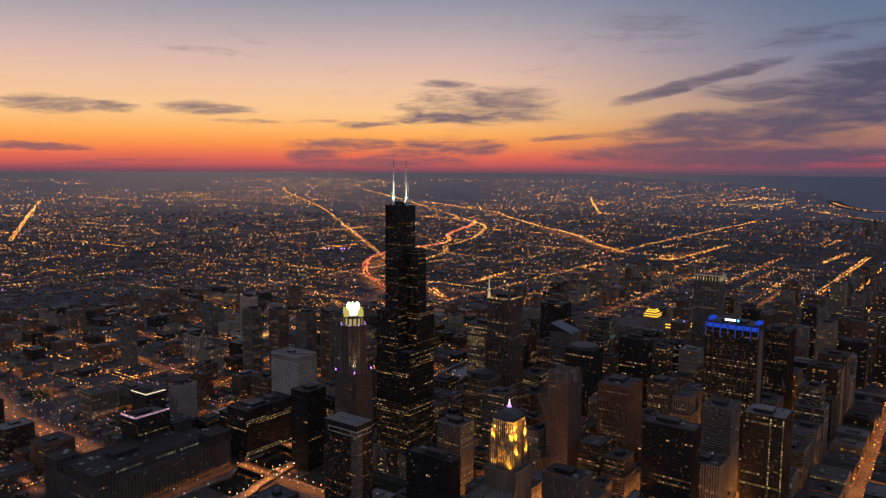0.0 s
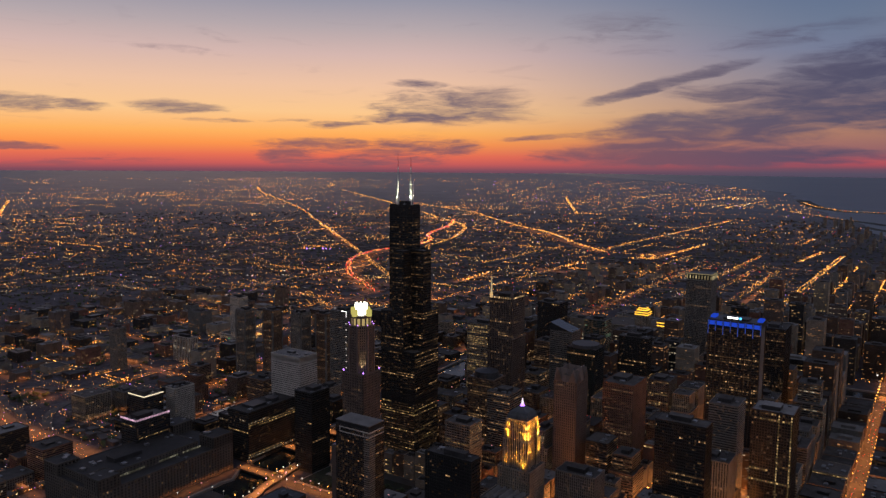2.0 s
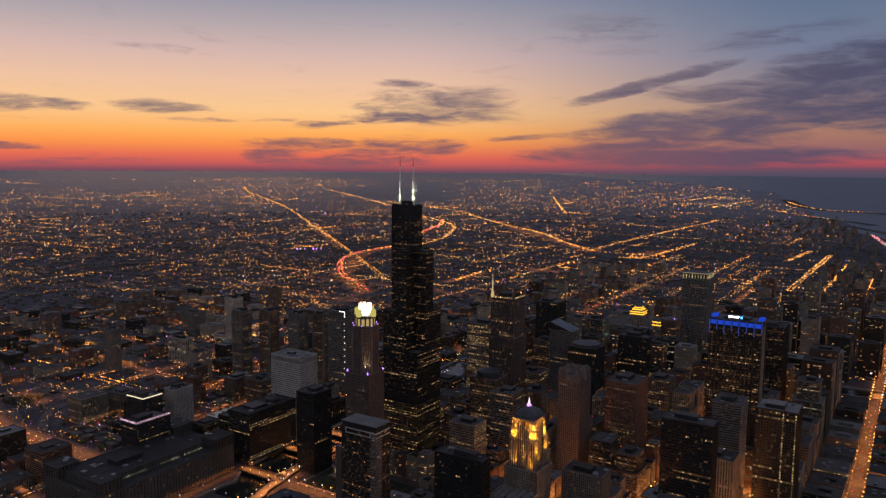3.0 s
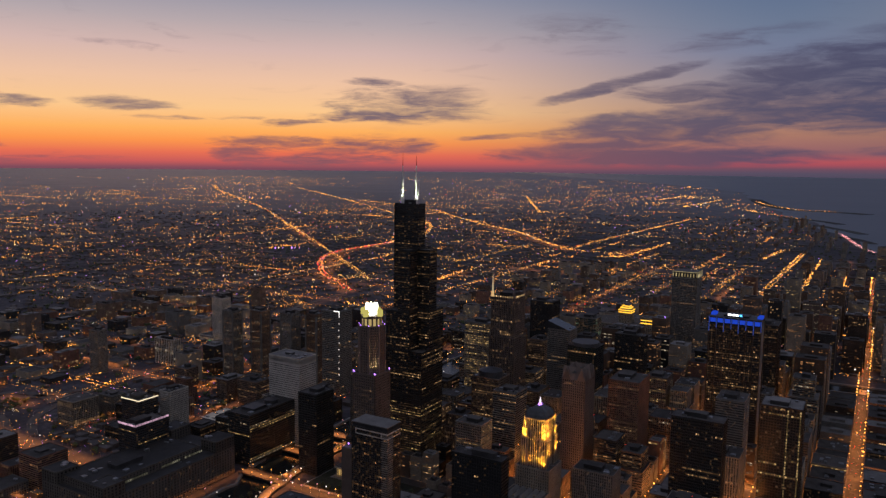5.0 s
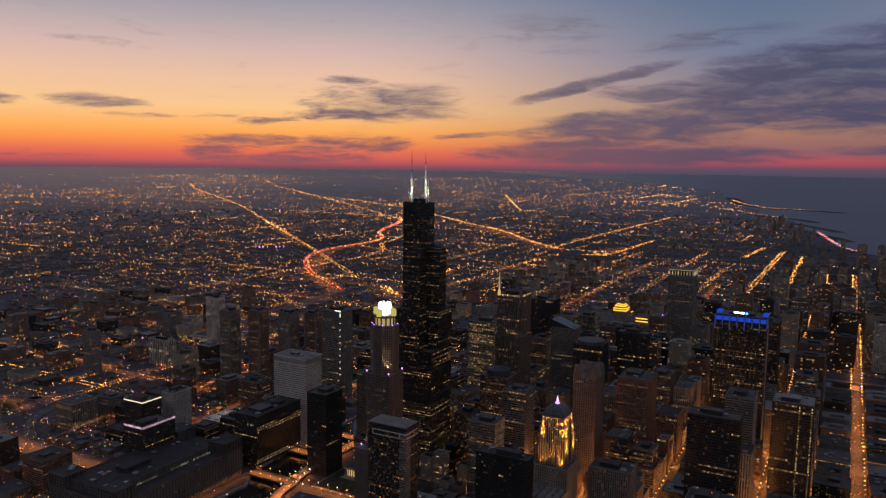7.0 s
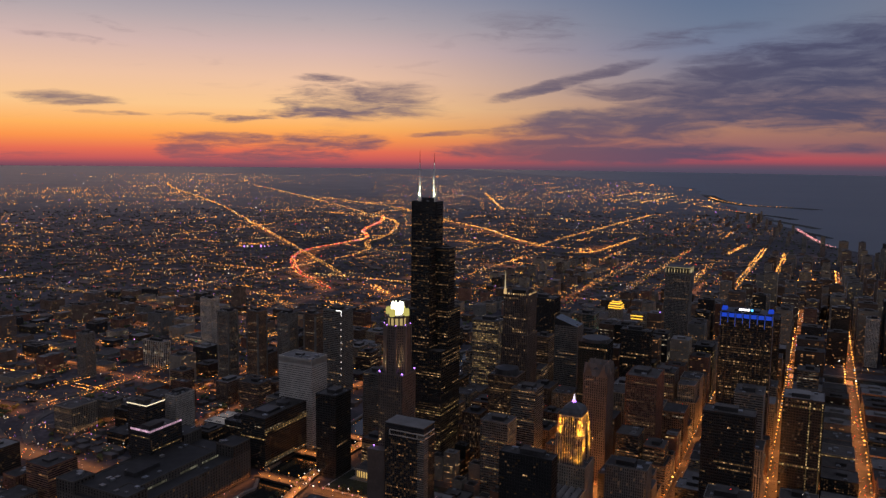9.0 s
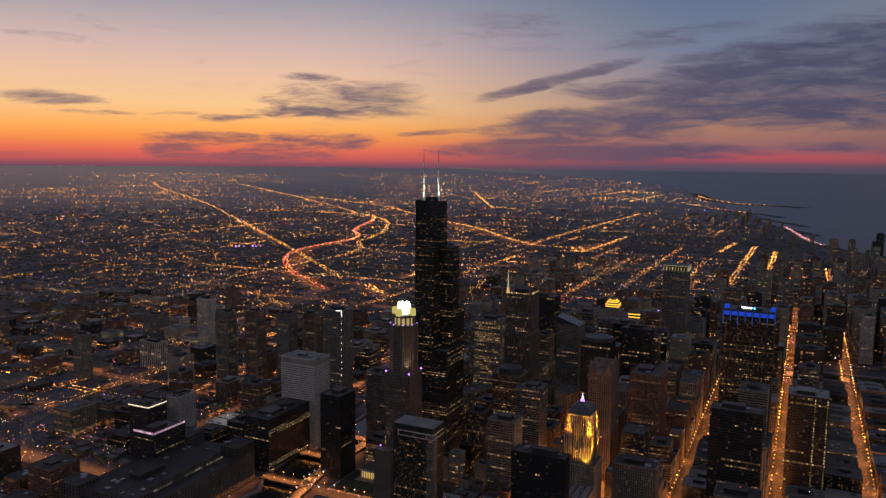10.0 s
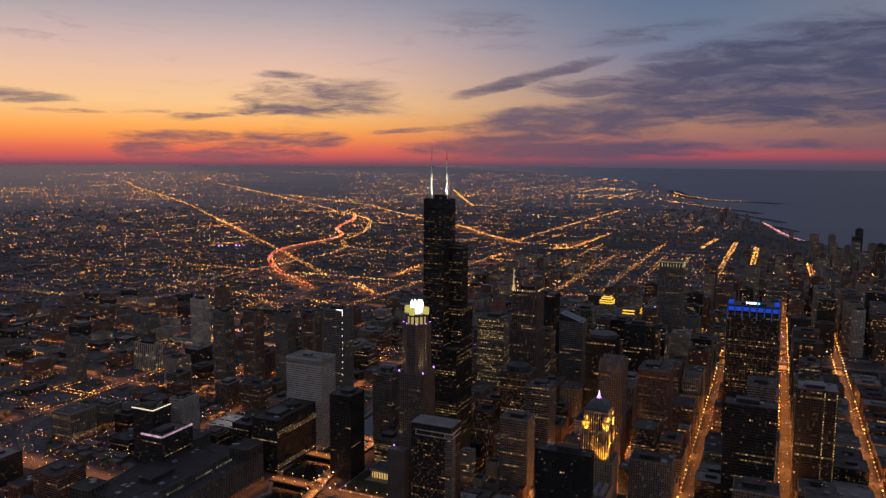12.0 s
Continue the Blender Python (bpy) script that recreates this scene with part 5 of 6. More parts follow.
s.f = [(0, 1, 4), (1, 2, 5, 4), (2, 3, 5), (3, 0, 4, 5), (3, 2, 1, 0)]
t.add("slanted_roof", s, GLASS)
t = office("dark green glass tower with a curved top edge", 196, 250, 236, 280, 182, 57, CHARCOAL, glass=GLASS_GREEN, fh=4.0, bay=4.0, band=0.2, pier=0.15, lit=0.01, pent=0)
t.add("top_drum", Solid().ring(0, 0, 27, 25, 182, 188, 20), CHARCOAL)
t = office("tall tower with a white-lit colonnade crown", 240, 300, 834, 886, 236, 58, GREY, fh=4.0, bay=4.0, band=0.3, pier=0.3, lit=0.05, light=WARM_DIM, pent=0)
# crown columns and top edge glow: their lighting is put into the colour
s = Solid()
for i in range(9):
    s.box(-29 + i * 7, -27.4 + i * 7, -26.9, -26.2, 239, 248)
    if i < 8:
        s.box(30.2, 30.9, -25 + i * 7, -23.4 + i * 7, 239, 248)
s.box(-30.5, 30.5, -26.9, -26.2, 250.6, 252.2).box(30.2, 30.9, -26, 26, 250.6, 252.2)
t.add("lit_colonnade", s, glow("colonnade_glow", (1.0, 0.80, 0.42), 0.42, 0.3, False, 0.6), "crown columns with their lighting as own glow", "stuff")
t.add("crown_block", Solid().box(-28, 28, -24, 24, 236, 252), CHARCOAL)
t = office("dark tower with white lamps down its corner edge", -360, -314, 218, 264, 188, 59, GREY, fh=4.0, bay=4.0, band=0.4, pier=0.2, lit=0.05)
t.add("edge_light", Solid().box(10, 23.6, -23.7, -23.2, 189.6, 191.2), glow("edge_white", (1.0, 0.95, 0.92), 2.2, 0), "white glowing roof edge strip")
t.add("edge_light", Solid().box(23.2, 23.8, -23.2, -22.4, 178, 191.2), glow("edge_white", (1.0, 0.95, 0.92), 2.2, 0))
for i in range(9):
    t.add("edge_lamp", Solid().gem(23.6, -23.6, 164 - i * 14, 1.4), WHITE_LAMP, "small white corner lamp")
office("pale tower near the lakefront avenue", 700, 730, 1066, 1100, 124, 60, PALE, fh=3.2, bay=4.0, band=0.4, pier=0.4, lit=0.03)
for k, (e, n, h, w) in enumerate(((905, 3350, 150, 34), (880, 3150, 128, 46), (960, 2900, 120, 34))):
    office("dark lakefront apartment tower against the water", e - w / 2, e + w / 2, n - 18, n + 18, h, 70 + k, CHARCOAL, fh=3.2, bay=4.0, band=0.4, pier=0.3, lit=0.02, name="apartment_tower", group="lakefront towers")


# four alike apartment towers west of the river
for k, (e, n) in enumerate(((-612, 203), (-556, 236), (-482, 254), (-428, 278))):
    t = office("dark concrete apartment tower dotted with small lit windows", e - 16, e + 16, n - 16, n + 16, 164, 90 + k, BROWN if k % 2 else GREY, fh=3.1, bay=3.6, band=0.4, pier=0.35, lit=0.10, light=FLAT_LIGHT, second=COOL, name="apartment_tower", group="four apartment towers", pent=0.5)
    for x, y in ((-1, -1), (1, -1), (1, 1), (-1, 1)):
        t.add("corner_pier", Solid().box(min(13 * x, 16.7 * x), max(13 * x, 16.7 * x), min(13 * y, 16.7 * y), max(13 * y, 16.7 * y), 0.0, 160), GREY)

office("low dark block with a flat bluish roof by the drive", -78, -28, -266, -210, 9, 95, SOOT, roof=SLATE, fh=4.0, bay=5.0, band=0.4, pier=0.3, lit=0.03, light=WARM_DIM, pent=0.2)

# small columned hall in the riverside plaza
t = Tower("columned_hall", "small floodlit classical hall with yellow-lit columns", -65, -21, -118, -80, 81, "hall")
t.add("podium", Solid().box(-22, 22, -19, 19, 0.9, 3), LIME)
t.add("hall", Solid().box(-17, 17, -14, 14, 3, 16), LIME)
t.add("entablature", Solid().box(-21, 21, -18, 18, 16, 19), LIME)
t.add("roof", Solid().box(-20, 20, -17, 17, 19, 19.6), ROOF)
for i in range(9):
    for side in (-1, 1):
        t.add("column", Solid().ring(-18 + i * 4.5, side * 16.5, 0.8, 0.7, 3, 16, 8), LIME)
for i in range(6):
    t.add("column", Solid().ring(19.5, -12 + i * 4.8, 0.8, 0.7, 3, 16, 8), LIME)
# yellow light on the recessed wall is put in as glowing panels
t.add("lit_recess", Solid().box(-17.2, 17.2, -14.3, -14.05, 4, 15), glow("recess_glow", (1.0, 0.62, 0.2), 0.6, 0, True), "glowing yellow panel on the wall behind the columns")
t.add("lit_recess", Solid().box(17.05, 17.3, -14, 14, 4, 15), glow("recess_glow", (1.0, 0.62, 0.2), 0.6, 0, True))

# lit parking deck
t = Tower("parking_deck", "open concrete parking deck under white lamps", -455, -338, -44, 24, 82, "parking deck")
for i in range(3):
    t.add("deck", Solid().box(-58, 58, -34, 34, 0.3 + i * 3.6, 1.0 + i * 3.6), PALE)
    for y in (-34, 34):
        t.add("deck_wall", Solid().box(-58, 58, y - 0.4, y + 0.4, 1.0 + i * 3.6, 2.1 + i * 3.6), GREY)
for x in (-50, -17, 17, 50):
    for y in (-26, 26):
        t.add("deck_column", Solid().box(x - 0.5, x + 0.5, y - 0.5, y + 0.5, 0, 7.5), GREY)
        lp = t.add("lamp_post", Solid().box(x - 0.2, x + 0.2, y + 2.8, y + 3.2, 8.2, 16), METAL)
        part("lamp_head", Solid().gem(x, y + 3, 16.6, 0.9), PINKISH if x > 0 else WHITE_LAMP, lp)
grng = random.Random(4)
for i in range(60):
    x, y = -54 + 5.0 * (i % 20) + grng.uniform(0, 2), (-24, 0, 22)[i // 20]
    if grng.random() < 0.7:
        car = thing("parked_car", t.e + x, t.n + y, "dark parked car on the parking deck", "car", "cars on the deck", z=8.2)
        part("body", Solid().box(-0.9, 0.9, -2.2, 2.2, 0.25, 0.9), CAR, car)
        part("cabin", Solid().poly([(-0.8, -1.2), (0.8, -1.2), (0.8, 1.4), (-0.8, 1.4)], 0.9, 1.5, [(-0.65, -0.7), (0.65, -0.7), (0.65, 0.9), (-0.65, 0.9)]), GLASS, car)
        for wx in (-0.85, 0.85):
            for wy in (-1.4, 1.4):
                part("wheel", Solid().box(wx - 0.12, wx + 0.12, wy - 0.32, wy + 0.32, 0.0, 0.6), BLACK, car)
lamp = road_light([(-450, -10), (-345, -10)], 60, 9, (1.0, 0.82, 0.62))
lamp.location.z = K * 17

# floodlit depot beside the expressway
t = Tower("depot", "low depot with yellow floodlit walls beside the expressway", -985, -918, 440, 540, 83, "depot")
t.block(0.0, 15, PALE, fh=5, bay=8.0, band=0.4, pier=0.15, lit=0.05)
t.top(15, ROOF, PALE, pent=0, units=6)
road_light([(-908, 440), (-908, 545)], 14, 130, (1.0, 0.55, 0.12))

# single coloured lamps and lit signs on poles
for e, n, z, r, mat, words in ((-921, 418, 9, 2.2, GREEN_LAMP, "green"), (-298, 1098, 60, 2.6, WHITE_LAMP, "white"), (-453, 1406, 60, 2.4, VIOLET, "violet"), (247, 749, 150, 2.2, VIOLET, "violet"), (-130, 1426, 40, 2.2, VIOLET, "violet"),
                               (575, 1054, 12, 3.0, WHITE_LAMP, "white"), (645, 1043, 12, 3.4, WHITE_LAMP, "white"), (-1067, 108, 9, 2.6, RED_LAMP, "red"), (-1001, 47, 9, 2.2, RED_LAMP, "red"), (-946, 181, 9, 2.0, PINKISH, "pink"), (-960, 190, 9, 2.0, RED_LAMP, "red"),
                               (-773, 1379, 12, 2.2, WHITE_LAMP, "white"), (534, 1287, 12, 2.4, RED_LAMP, "red"), (547, 948, 12, 2.4, RED_LAMP, "red"), (-40, 1000, 112, 2.2, RED_LAMP, "red"), (-60, 991, 112, 2.2, RED_LAMP, "red"), (-1900, 1900, 12, 2.6, VIOLET, "violet"), (-1500, 1000, 12, 2.4, VIOLET, "violet"), (-1540, 960, 12, 2.4, VIOLET, "violet")):
    b = thing("sign_lamp", e, n, "%s lamp glowing on a tall pole" % words, "lamp", "coloured lamps")
    part("pole", Solid().box(-0.3, 0.3, -0.3, 0.3, 0, z), METAL, b)
    part("lamp", Solid().gem(0, 0, z + r * 0.6, r * 0.75), mat, b)


# ---- the rest of the city ----
def free(e0, e1, n0, n1, gap=5.0):
    return all(e1 + gap < a or e0 - gap > b or n1 + gap < c or n0 - gap > d for a, b, c, d in TAKEN)


def near_street(e0, e1, n0, n1):
    loop = -100 < e1 and e0 < 960 and n0 < 840
    if not loop:
        return False
    return any(e0 < s + 11 and e1 > s - 11 for s in STREETS_NS) or any(n0 < s + 9 and n1 > s - 9 for s in STREETS_EW)


def river_near(e0, e1, n0, n1):
    e, n = (e0 + e1) / 2, (n0 + n1) / 2
    return any(abs(p.x - e) < 45 + (e1 - e0) / 2 and abs(p.y - n) < 45 + (n1 - n0) / 2 for p in RIVER_PTS)


RIVER_PTS = [p for p, d in curve(RIVER, 30)]
ROAD_PTS = [p for p, d in curve(EXPRESS, 20)] + [p for r in RAMPS for p, d in curve(r, 20)] + [Vector((-112, n)) for n in range(-500, 420, 20)]


def road_near(e, n, w):
    return any(abs(p.x - e) < w and abs(p.y - n) < w for p in ROAD_PTS)


crng = random.Random(77)
WALLS = [(GREY, "grey concrete"), (LIME, "limestone"), (BROWN, "brown brick"), (BROWN, "brown brick"), (LIME, "limestone"), (CHARCOAL, "charcoal clad"), (BRONZE, "bronze clad"), (RED, "red brick"), (BLACK, "black steel"), (PINK, "pinkish granite")]


def filler(e, n, w, d, h, lit, simple, group):
    wall, words = crng.choice(WALLS)
    fh = 3.4 if h < 60 else 3.9
    use = crng.choice(("office block", "apartment block", "warehouse block" if h < 30 else "office block"))
    t = Tower("city_building", "%s %s %s among its neighbours" % ("low" if h < 35 else "mid-rise" if h < 90 else "tall", words, use), e - w / 2, e + w / 2, n - d / 2, n + d / 2, crng.randrange(10 ** 6), "building", group)
    light = crng.choice((WARM, WARM_DIM, WARM_DIM, FLAT_LIGHT, YELLOW, COOL))
    style = crng.random()
    band, pier = ((0.45, 0.0) if style < 0.3 else (0.35, 0.35) if style < 0.75 else (0.15, 0.45))
    if simple:
        band, pier = 0.4, 0.0
    low = h
    if h > 50 and crng.random() < 0.5 and min(w, d) > 24:
        low = h * crng.uniform(0.55, 0.85)
        kx, ky = w / 2 - crng.uniform(3, 7), d / 2 - crng.uniform(3, 7)
        t.block(low, h, wall, box=(-kx, kx, -ky, ky), fh=fh, bay=4.2, band=band, pier=pier, lit=lit, light=light)
        t.top(h, ROOF, wall, (-kx, kx, -ky, ky), pent=crng.choice((0, 0.4)), units=1)
    t.block(0.9 if n < 800 else 0.0, low, wall, fh=fh, bay=crng.uniform(3.4, 5.5), band=band, pier=pier, lit=lit, light=light, rows=crng.uniform(0.4, 2.0), faces="SE" if simple else "SENW")
    t.top(low, ROOF if crng.random() < 0.75 else ROOF_PALE, wall, pent=crng.choice((0, 0.3, 0.5)) if low == h > 25 else 0, ph=crng.uniform(3, 7), units=crng.randrange(1, 6) if low == h else 0)
    if h > 45 and crng.random() < 0.6:
        x, y = crng.uniform(-0.3, 0.3) * w, crng.uniform(-0.3, 0.3) * d
        t.add("beacon_pole", Solid().box(x - 0.15, x + 0.15, y - 0.15, y + 0.15, h + 0.4, h + 8), METAL)
        t.beacon(x, y, h + 7.5, crng.choice((RED_LAMP, RED_LAMP, RED_LAMP, WHITE_LAMP, PINKISH, VIOLET)), 0.75)
    return t


class District:
    """Far blocks too many to count, joined: walls, roofs and lit panes."""

    def __init__(self):
        self.walls, self.roofs, self.lit = {}, {}, {}

    def block(self, e, n, w, d, h, lit):
        TAKEN.append((e - w / 2, e + w / 2, n - d / 2, n + d / 2))
        wall = crng.choice(WALLS)[0] if n < 1700 else crng.choice((GREY, LIME, BROWN, PINK))
        s = self.walls.setdefault(wall.name, (wall, Solid()))[1]
        x0, x1, y0, y1 = e - w / 2, e + w / 2, n - d / 2, n + d / 2
        s.box(x0, x1, y0, y1, 0, h)
        fh, bay = crng.uniform(3.3, 4.2), crng.uniform(3.6, 5.5)
        floors = int(h / fh)
        for i in range(1, floors):
            s.box(x0 - 0.4, x1 + 0.4, y0 - 0.4, y1 + 0.4, i * fh - 1.3, i * fh)
        for x, y, a, b in ((x0, y0, w, 0.7), (x0, y1 - 0.7, w, 0.7), (x0, y0, 0.7, d), (x1 - 0.7, y0, 0.7, d)):
            s.box(x, x + a, y, y + b, h - 0.5, h + 1.3)
        roof = ROOF if crng.random() < 0.75 else ROOF_PALE
        q = self.roofs.setdefault(roof.name, (roof, Solid()))[1]
        q.box(x0 + 0.7, x1 - 0.7, y0 + 0.7, y1 - 0.7, h, h + 0.3)
        if h > 22:
            q.box(e - w * 0.2, e + w * 0.25, n - d * 0.2, n + d * 0.15, h + 0.3, h + crng.uniform(3, 6))
        tone = crng.choice((WARM, WARM_DIM, FLAT_LIGHT, FLAT_LIGHT, YELLOW, COOL))
        p = self.lit.setdefault(tone.name, (tone, Solid()))[1]
        for i in range(floors):
            z0, z1 = i * fh + 0.3, (i + 1) * fh - 1.5
            row = lit * (0.4 if crng.random() < 0.7 else 3.0)
            for j in range(int(w / bay)):
                if crng.random() < row:
                    x = x0 + j * bay + 0.6
                    p.quad((x, y0 - 0.2, z0), (x + bay - 1.0, y0 - 0.2, z0), (x + bay - 1.0, y0 - 0.2, z1), (x, y0 - 0.2, z1))
            for j in range(int(d / bay)):
                if crng.random() < row:
                    y = y0 + j * bay + 0.6
                    p.quad((x1 + 0.2, y, z0), (x1 + 0.2, y + bay - 1.0, z0), (x1 + 0.2, y + bay - 1.0, z1), (x1 + 0.2, y, z1))

    def link(self, label):
        root = thing("city_blocks", 0, 0, label, "buildings", kind="stuff")
        for name, sets in (("block_walls", self.walls), ("block_roofs", self.roofs), ("lit_panes", self.lit)):
            for mat, s in sets.values():
                part(name, s, mat, root, kind="stuff")


def lot_row(es, ns, size, height, lit, simple, group, chance=1.0):
    far = District() if simple else None
    e = es[0]
    while e < es[1]:
        n = ns[0]
        while n < ns[1]:
            w, d = size() / 2, size() / 2
            c, m = e + crng.uniform(-4, 4), n + crng.uniform(-4, 4)
            if crng.random() < chance and free(c - w, c + w, m - d, m + d) and not near_street(c - w, c + w, m - d, m + d) and not river_near(c - w, c + w, m - d, m + d) and not road_near(c, m, w + 24) and c + w < coast_east(m) - 60:
                if simple:
                    far.block(c, m, 2 * w, 2 * d, height(c, m), lit)
                else:
                    filler(c, m, 2 * w, 2 * d, height(c, m), lit, simple, group)
            n += size.step
        e += size.step
    if far:
        far.link("dark %s with scattered lit windows" % group)


class Size:
    def __init__(self, lo, hi, step):
        self.lo, self.hi, self.step = lo, hi, step

    def __call__(self):
        return crng.uniform(self.lo, self.hi)


def loop_height(e, n):
    if abs(e - 635) < 22 or abs(e - 700) < 24 or abs(e - 770) < 16:
        return crng.uniform(18, 40)
    if abs(e - 435) < 18:
        return crng.uniform(22, 56)
    if n < -70:
        return crng.uniform(55, 108) if e > 430 else crng.uniform(22, 58)
    if e > 560:
        return crng.uniform(40, 95) if n < 200 else crng.uniform(60, 150)
    if n < 60:
        return crng.uniform(30, 75)
    if n < 350:
        return crng.uniform(45, 105)
    return crng.uniform(60, 150)


def fill_blocks():
    """Lots inside each street block; a built-up lot is split in four and tried again."""
    edges = [-100, *STREETS_NS[1:], 1010]
    rows = [-690, *STREETS_EW]
    for a, b in zip(edges, edges[1:]):
        for c, d in zip(rows, rows[1:]):
            if a < 0 and d < -60:
                continue
            x0, x1, y0, y1 = a + 11, b - 11, c + 10, d - 10
            nx, ny = max(1, round((x1 - x0) / 46)), max(1, round((y1 - y0) / 46))
            for i in range(nx):
                for j in range(ny):
                    p, q = x0 + (x1 - x0) * i / nx, y0 + (y1 - y0) * j / ny
                    fill_lot(p, p + (x1 - x0) / nx, q, q + (y1 - y0) / ny, True)


def fill_lot(x0, x1, y0, y1, split):
    g = crng.uniform(0.6, 2.5)
    if free(x0 + g, x1 - g, y0 + g, y1 - g, 1.0):
        h = loop_height((x0 + x1) / 2, (y0 + y1) / 2) * (1.0 if split else 0.7)
        e, n, w, d = (x0 + x1) / 2, (y0 + y1) / 2, x1 - x0 - 2 * g, y1 - y0 - 2 * g
        if split and n < 440:
            filler(e, n, w, d, min(h, 34) if e < 70 and n < -60 else h, 0.10, False, "downtown blocks")
        else:
            INFILL.block(e, n, w, d, h, 0.17)
    elif split:
        m, k = (x0 + x1) / 2, (y0 + y1) / 2
        for a, b in ((x0, m), (m, x1)):
            for c, d in ((y0, k), (k, y1)):
                fill_lot(a, b, c, d, False)


INFILL = District()
fill_blocks()
INFILL.link("dark infill blocks between the downtown towers")
lot_row((-640, -235), (-700, 820), Size(30, 56, 66), lambda e, n: crng.uniform(14, 55), 0.05, False, "riverside blocks", 0.8)
lot_row((-20, 1040), (930, 1700), Size(30, 48, 66), lambda e, n: crng.uniform(25, 70) if e < 260 else crng.uniform(50, 150), 0.13, True, "river north blocks", 0.85)
lot_row((380, 1060), (1700, 3300), Size(28, 44, 78), lambda e, n: crng.uniform(30, 70) if e < 640 else crng.uniform(45, 140), 0.09, True, "near north blocks", 0.7)
lot_row((-640, -250), (1000, 2700), Size(24, 44, 78), lambda e, n: crng.uniform(10, 45), 0.10, True, "north-west blocks", 0.75)
lot_row((-1700, -660), (-700, 900), Size(26, 56, 84), lambda e, n: crng.uniform(8, 32) if crng.random() < 0.9 else crng.uniform(35, 70), 0.07, True, "west side blocks", 0.85)
lot_row((-400, 760), (3300, 6600), Size(14, 26, 100), lambda e, n: crng.uniform(25, 85) if e > coast_east(n) - 320 else crng.uniform(8, 24), 0.07, True, "north side blocks", 0.5)


# far low houses, trees and lights
def far_houses():
    s, g = Solid(), random.Random(5)
    made = 0
    while made < 10500:
        d = 900 + (7000 * g.random() ** 1.7 if made < 7000 else 4000 * g.random() ** 2.0)
        a = radians(g.uniform(-36, 48))
        wx, wy = -15 + d * K * math.sin(a), 3 + d * K * math.cos(a)
        dx, dy = (wx - CX) / K, (wy - CY) / K
        e, n = dx * CG - dy * SG, dx * SG + dy * CG
        e = round(e / 34) * 34 + g.uniform(-5, 5)
        n = round(n / 24) * 24 + g.uniform(-4, 4)
        grow = max(1.0, d / 5000)
        w, dd = g.uniform(5, 11) * grow, g.uniform(5, 9) * grow
        if g.random() < 0.12:
            w, dd = g.uniform(12, 34), g.uniform(10, 26)
        made += 1
        if e > coast_east(n) - 80 or (e > -240 and n < 1000) or river_near(e - w, e + w, n - dd, n + dd) or (abs(e) < 2000 and not free(e - w, e + w, n - dd, n + dd, 2)) or (n < 1400 and road_near(e, n, 26 + w)):
            continue
        h = g.uniform(4, 9) * (1.0 if d < 4000 else 0.7)
        s.box(e - w, e + w, n - dd, n + dd, 0, h)
    return whole("low_houses", s, HOUSES, "countless low houses and sheds in dark rows", "houses", "stuff")


far_houses()


def tree_belt():
    s, g = Solid(), random.Random(8)
    for i in range(5200):
        d = 1000 + 7000 * g.random() ** 1.6
        a = radians(g.uniform(-36, 48))
        wx, wy = -15 + d * K * math.sin(a), 3 + d * K * math.cos(a)
        dx, dy = (wx - CX) / K, (wy - CY) / K
        e, n = dx * CG - dy * SG, dx * SG + dy * CG
        if e > coast_east(n) - 30 or (e > -240 and n < 1500) or river_near(e, e, n, n) or (n < 1400 and road_near(e, n, 22)) or (abs(e) < 2000 and not free(e, e, n, n, 4)):
            continue
        for k in range(4):
            r = g.uniform(2.5, 5.0)
            s.gem(e + g.uniform(-5, 5), n + g.uniform(-5, 5), r * 0.9 + k * 0.8, r, r * 0.95)
    return whole("street_trees", s, LEAF, "dark clumps of street trees between the houses", "trees", "stuff")


tree_belt()


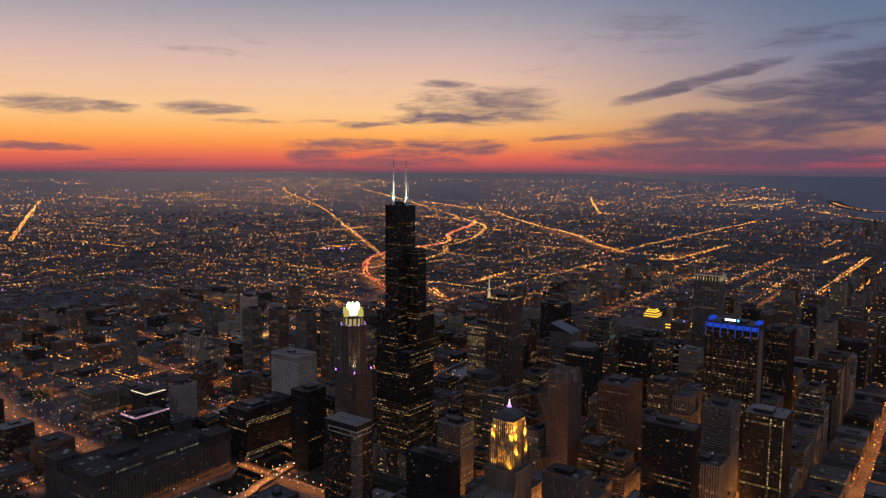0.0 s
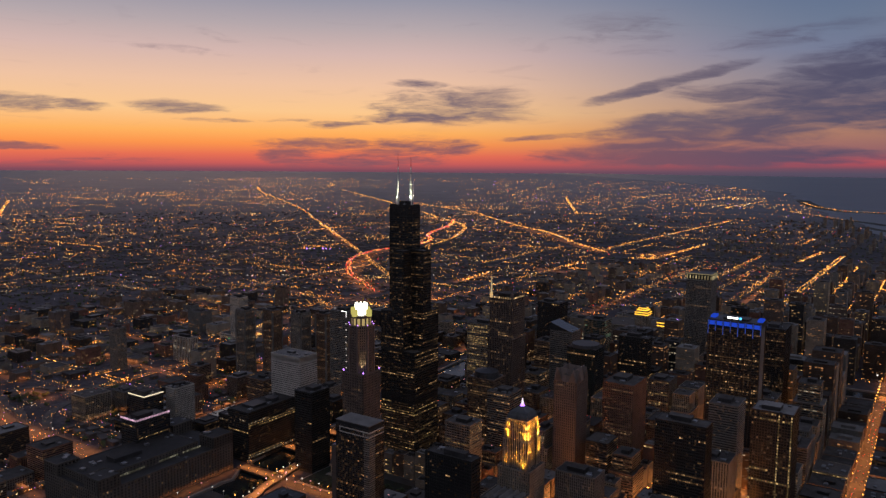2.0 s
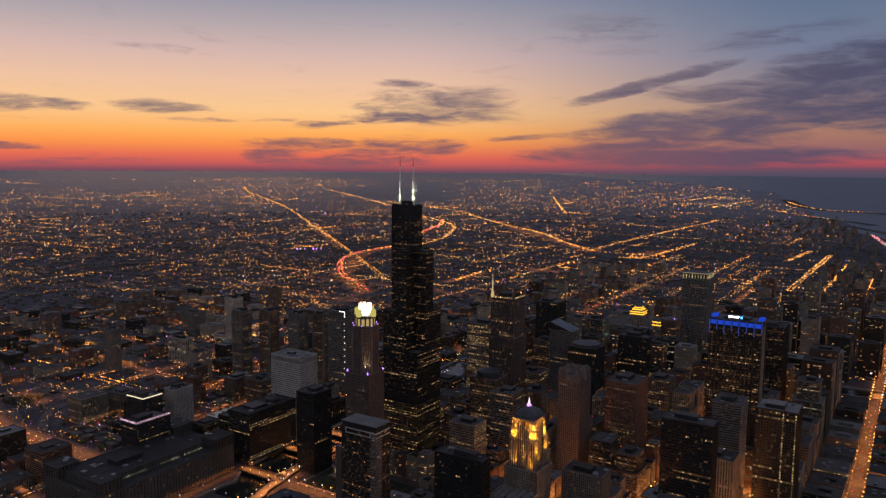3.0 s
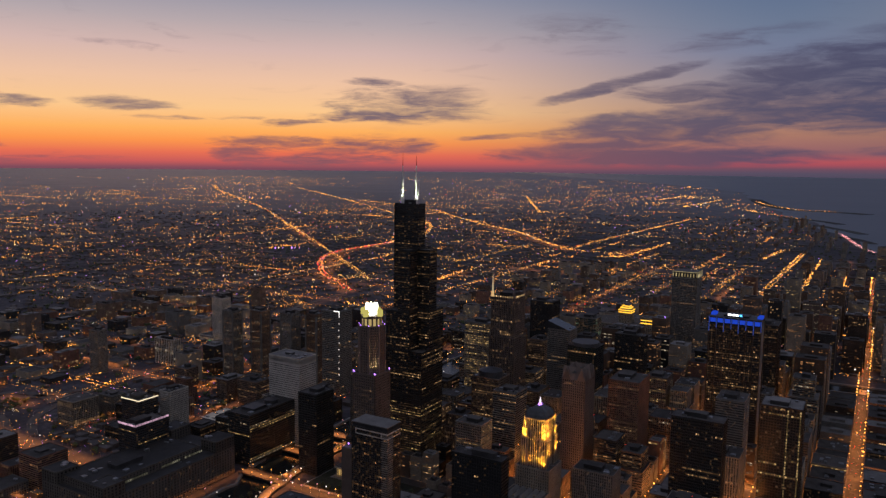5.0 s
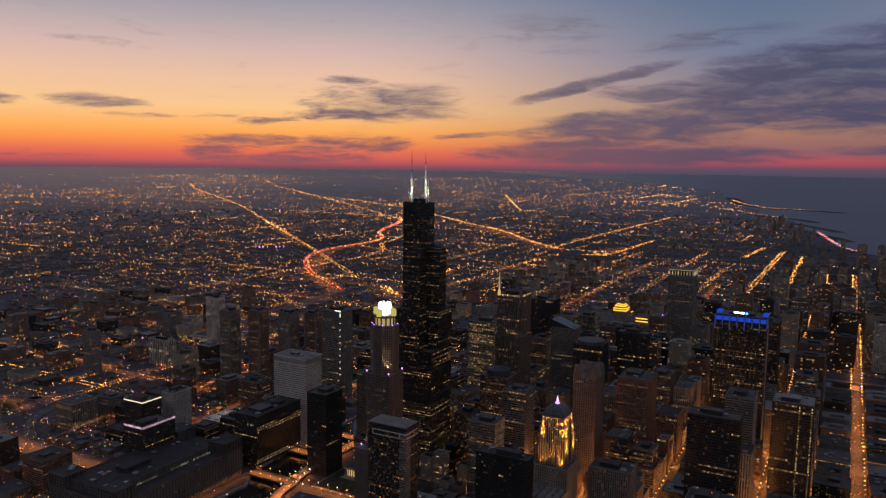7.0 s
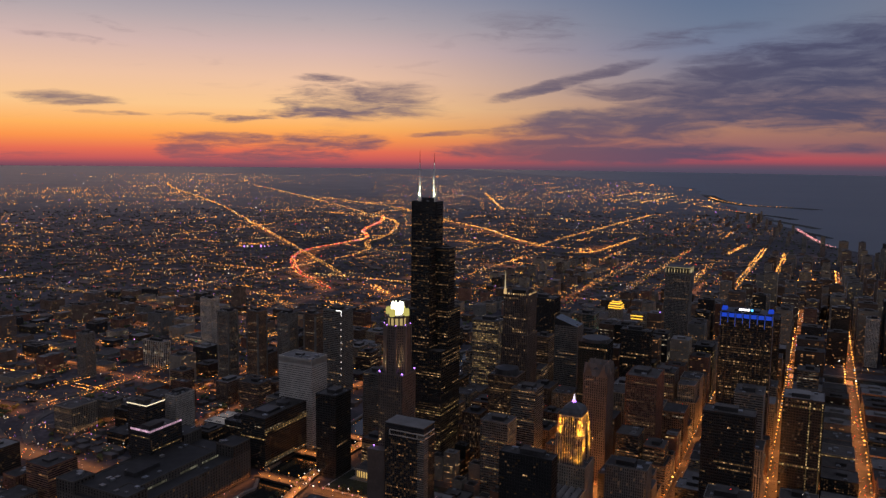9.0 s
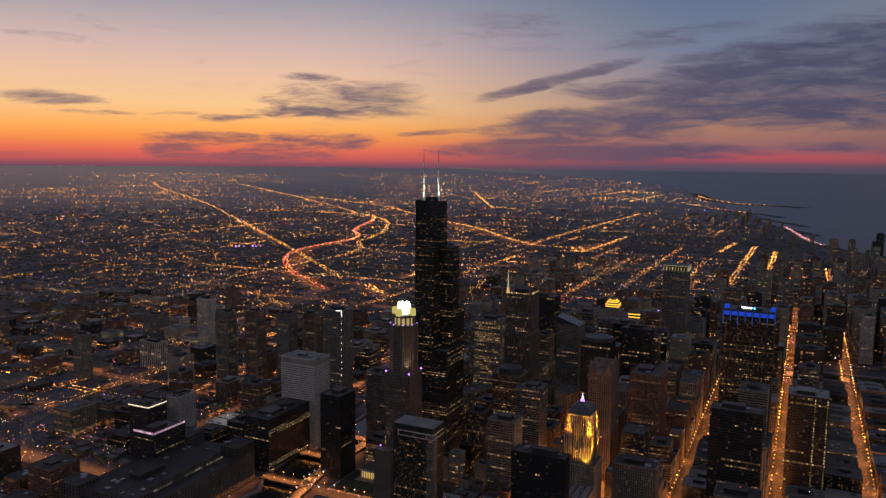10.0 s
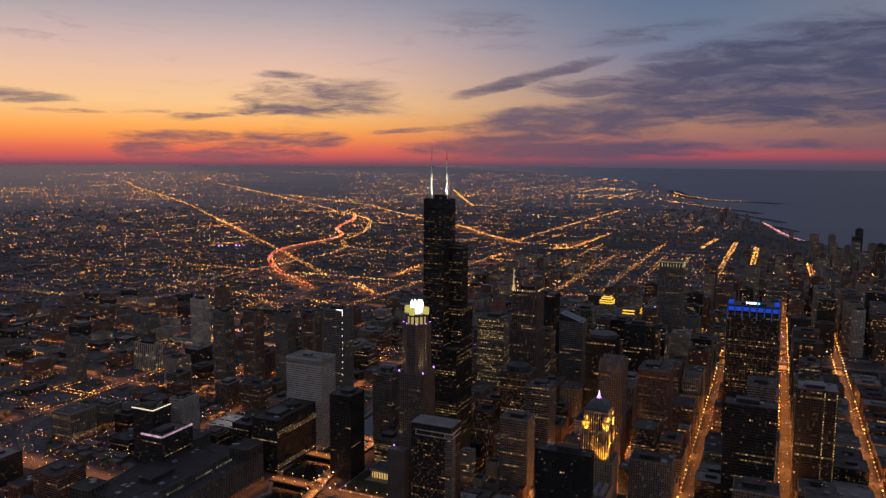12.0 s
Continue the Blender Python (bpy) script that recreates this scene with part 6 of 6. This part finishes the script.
def far_lights():
    """Strings of lamps along the street grid out to the horizon, thick in some quarters and thin in others."""
    g = random.Random(21)
    sets = {}
    tones = [(SODIUM_FAR, 0.56), (YELLOW_FAR, 0.12), (WHITE_LAMP, 0.11), (FLAT_LIGHT, 0.03), (RED_LAMP, 0.06), (VIOLET, 0.05), (PINKISH, 0.07)]
    for i in range(44000):
        t = g.random()
        d = 1000 * math.exp(t ** 1.1 * math.log(24.0)) if g.random() < 0.40 else 1 / (1 / 1150 + t * (1 / 14000 - 1 / 1150))
        a = radians(g.uniform(-36, 50))
        wx, wy = -15 + d * K * math.sin(a), 3 + d * K * math.cos(a)
        dx, dy = (wx - CX) / K, (wy - CY) / K
        e, n = dx * CG - dy * SG, dx * SG + dy * CG
        if (e > -700 and n < 850 and e > -230) or (e > -100 and n < 920):
            continue
        wide = 500 + d * 0.12
        if g.random() > (0.72 if e < -0.30 * n else 0.46) + 1.1 * noise.noise(Vector((e / wide, n / wide, 3.0))) + 0.6 * noise.noise(Vector((e / 260, n / 260, 9.0))):
            continue
        along = g.random() < 0.5
        unit = 100 if d < 6000 else 200 if d < 14000 else 400
        artery = g.random() < 0.10 and d > 1800
        if artery:
            unit = 804 if d < 12000 else 1608
        if g.random() < 0.8:
            if along:
                e = round(e / unit) * unit
            else:
                n = round(n / unit) * unit
        k = g.random()
        mat = tones[0][0]
        for m, p in tones:
            if k < p:
                mat = m
                break
            k -= p
        count = 1 if mat not in (SODIUM_FAR, YELLOW_FAR) or d < 1800 else (g.randrange(6, 22) if artery else g.choice((1, 1, 2, 2, 3, 4, 6)))
        gap = d / 1350 * g.uniform(3.2, 7.5) * (1 if d < 8000 else 1.3)
        size = (0.36 + 0.60 * g.random() ** 2.0) / (1.0 + d / 34000)
        for j in range(count):
            q = (j + g.uniform(-0.35, 0.35)) * gap
            x, y = (e + g.choice((-8, 8)), n + q) if along else (e + q, n + g.choice((-8, 8)))
            if x > coast_east(y) - 30:
                continue
            r = d / 1350 * size * g.uniform(0.55, 1.15)
            sets.setdefault(mat.name, (mat, Solid()))[1].lamp(x, y, max(r, 8.0 if d < 4000 else r), r, 1.0 if along else 1.3, 1.3 if along else 1.0)
    root = thing("city_lights", 0, 0, "strings of orange lamps along the dark street grid to the horizon", "city lights", kind="stuff")
    for mat, s in sets.values():
        part("lamp_strings", s, mat, root, kind="stuff")


far_lights()


# trees in the interchange loops and along the quays
def make_tree(seed):
    g = random.Random(seed)
    root = thing("tree", 0, 0, "leafy broad tree, dark at dusk", "tree", "trees by the roads")
    trunk = Solid().ring(0, 0, 0.5, 0.3, 0, 4.5, 7)
    for i in range(4):
        a = i * 1.6 + g.random()
        x, y = math.cos(a) * 1.8, math.sin(a) * 1.8
        trunk.poly([(-0.15, -0.15), (0.15, -0.15), (0.15, 0.15), (-0.15, 0.15)], 3.8, 7.0, [(x - 0.08, y - 0.08), (x + 0.08, y - 0.08), (x + 0.08, y + 0.08), (x - 0.08, y + 0.08)])
    part("trunk", trunk, TRUNK, root)
    crown = Solid()
    for i in range(90):
        a, r, z = g.uniform(0, 6.28), 3.9 * math.sqrt(g.random()), g.uniform(0, 1)
        k = math.sin(math.pi * (0.15 + 0.8 * z))
        crown.gem(r * k * math.cos(a), r * k * math.sin(a), 4.0 + 6.0 * z, g.uniform(0.5, 1.1), g.uniform(0.4, 0.8))
    part("crown", crown, LEAF, root)
    return root


trees = [make_tree(k) for k in range(4)]
trng = random.Random(3)
spots = [(-887 + trng.uniform(-55, 55), -185 + trng.uniform(-28, 28)) for i in range(46)] + [(-655 + trng.uniform(-60, 50), -140 + trng.uniform(-25, 25)) for i in range(40)] + [(-128 + trng.uniform(-2, 2), -500 + i * 17) for i in range(30)] + [(-80 + trng.uniform(0, 150), -285 + trng.uniform(0, 14)) for i in range(24)]
spots += [(trng.uniform(-58, 84), trng.choice((-165, -158, -120, -112)) + trng.uniform(-3, 3)) for i in range(44)]
for i, (e, n) in enumerate(spots):
    if free(e - 3, e + 3, n - 3, n + 3, 1.0) and not road_near(e, n, 11):
        p = at(e, n)
        m = pose(p.x, p.y, K * 0.9 if -60 < e < 86 and -168 < n < -82 else 0, 0, 0, trng.uniform(0, 360))
        if i < 4:
            trees[i].matrix_world = m
        else:
            copy_thing(trees[i % 4], m)
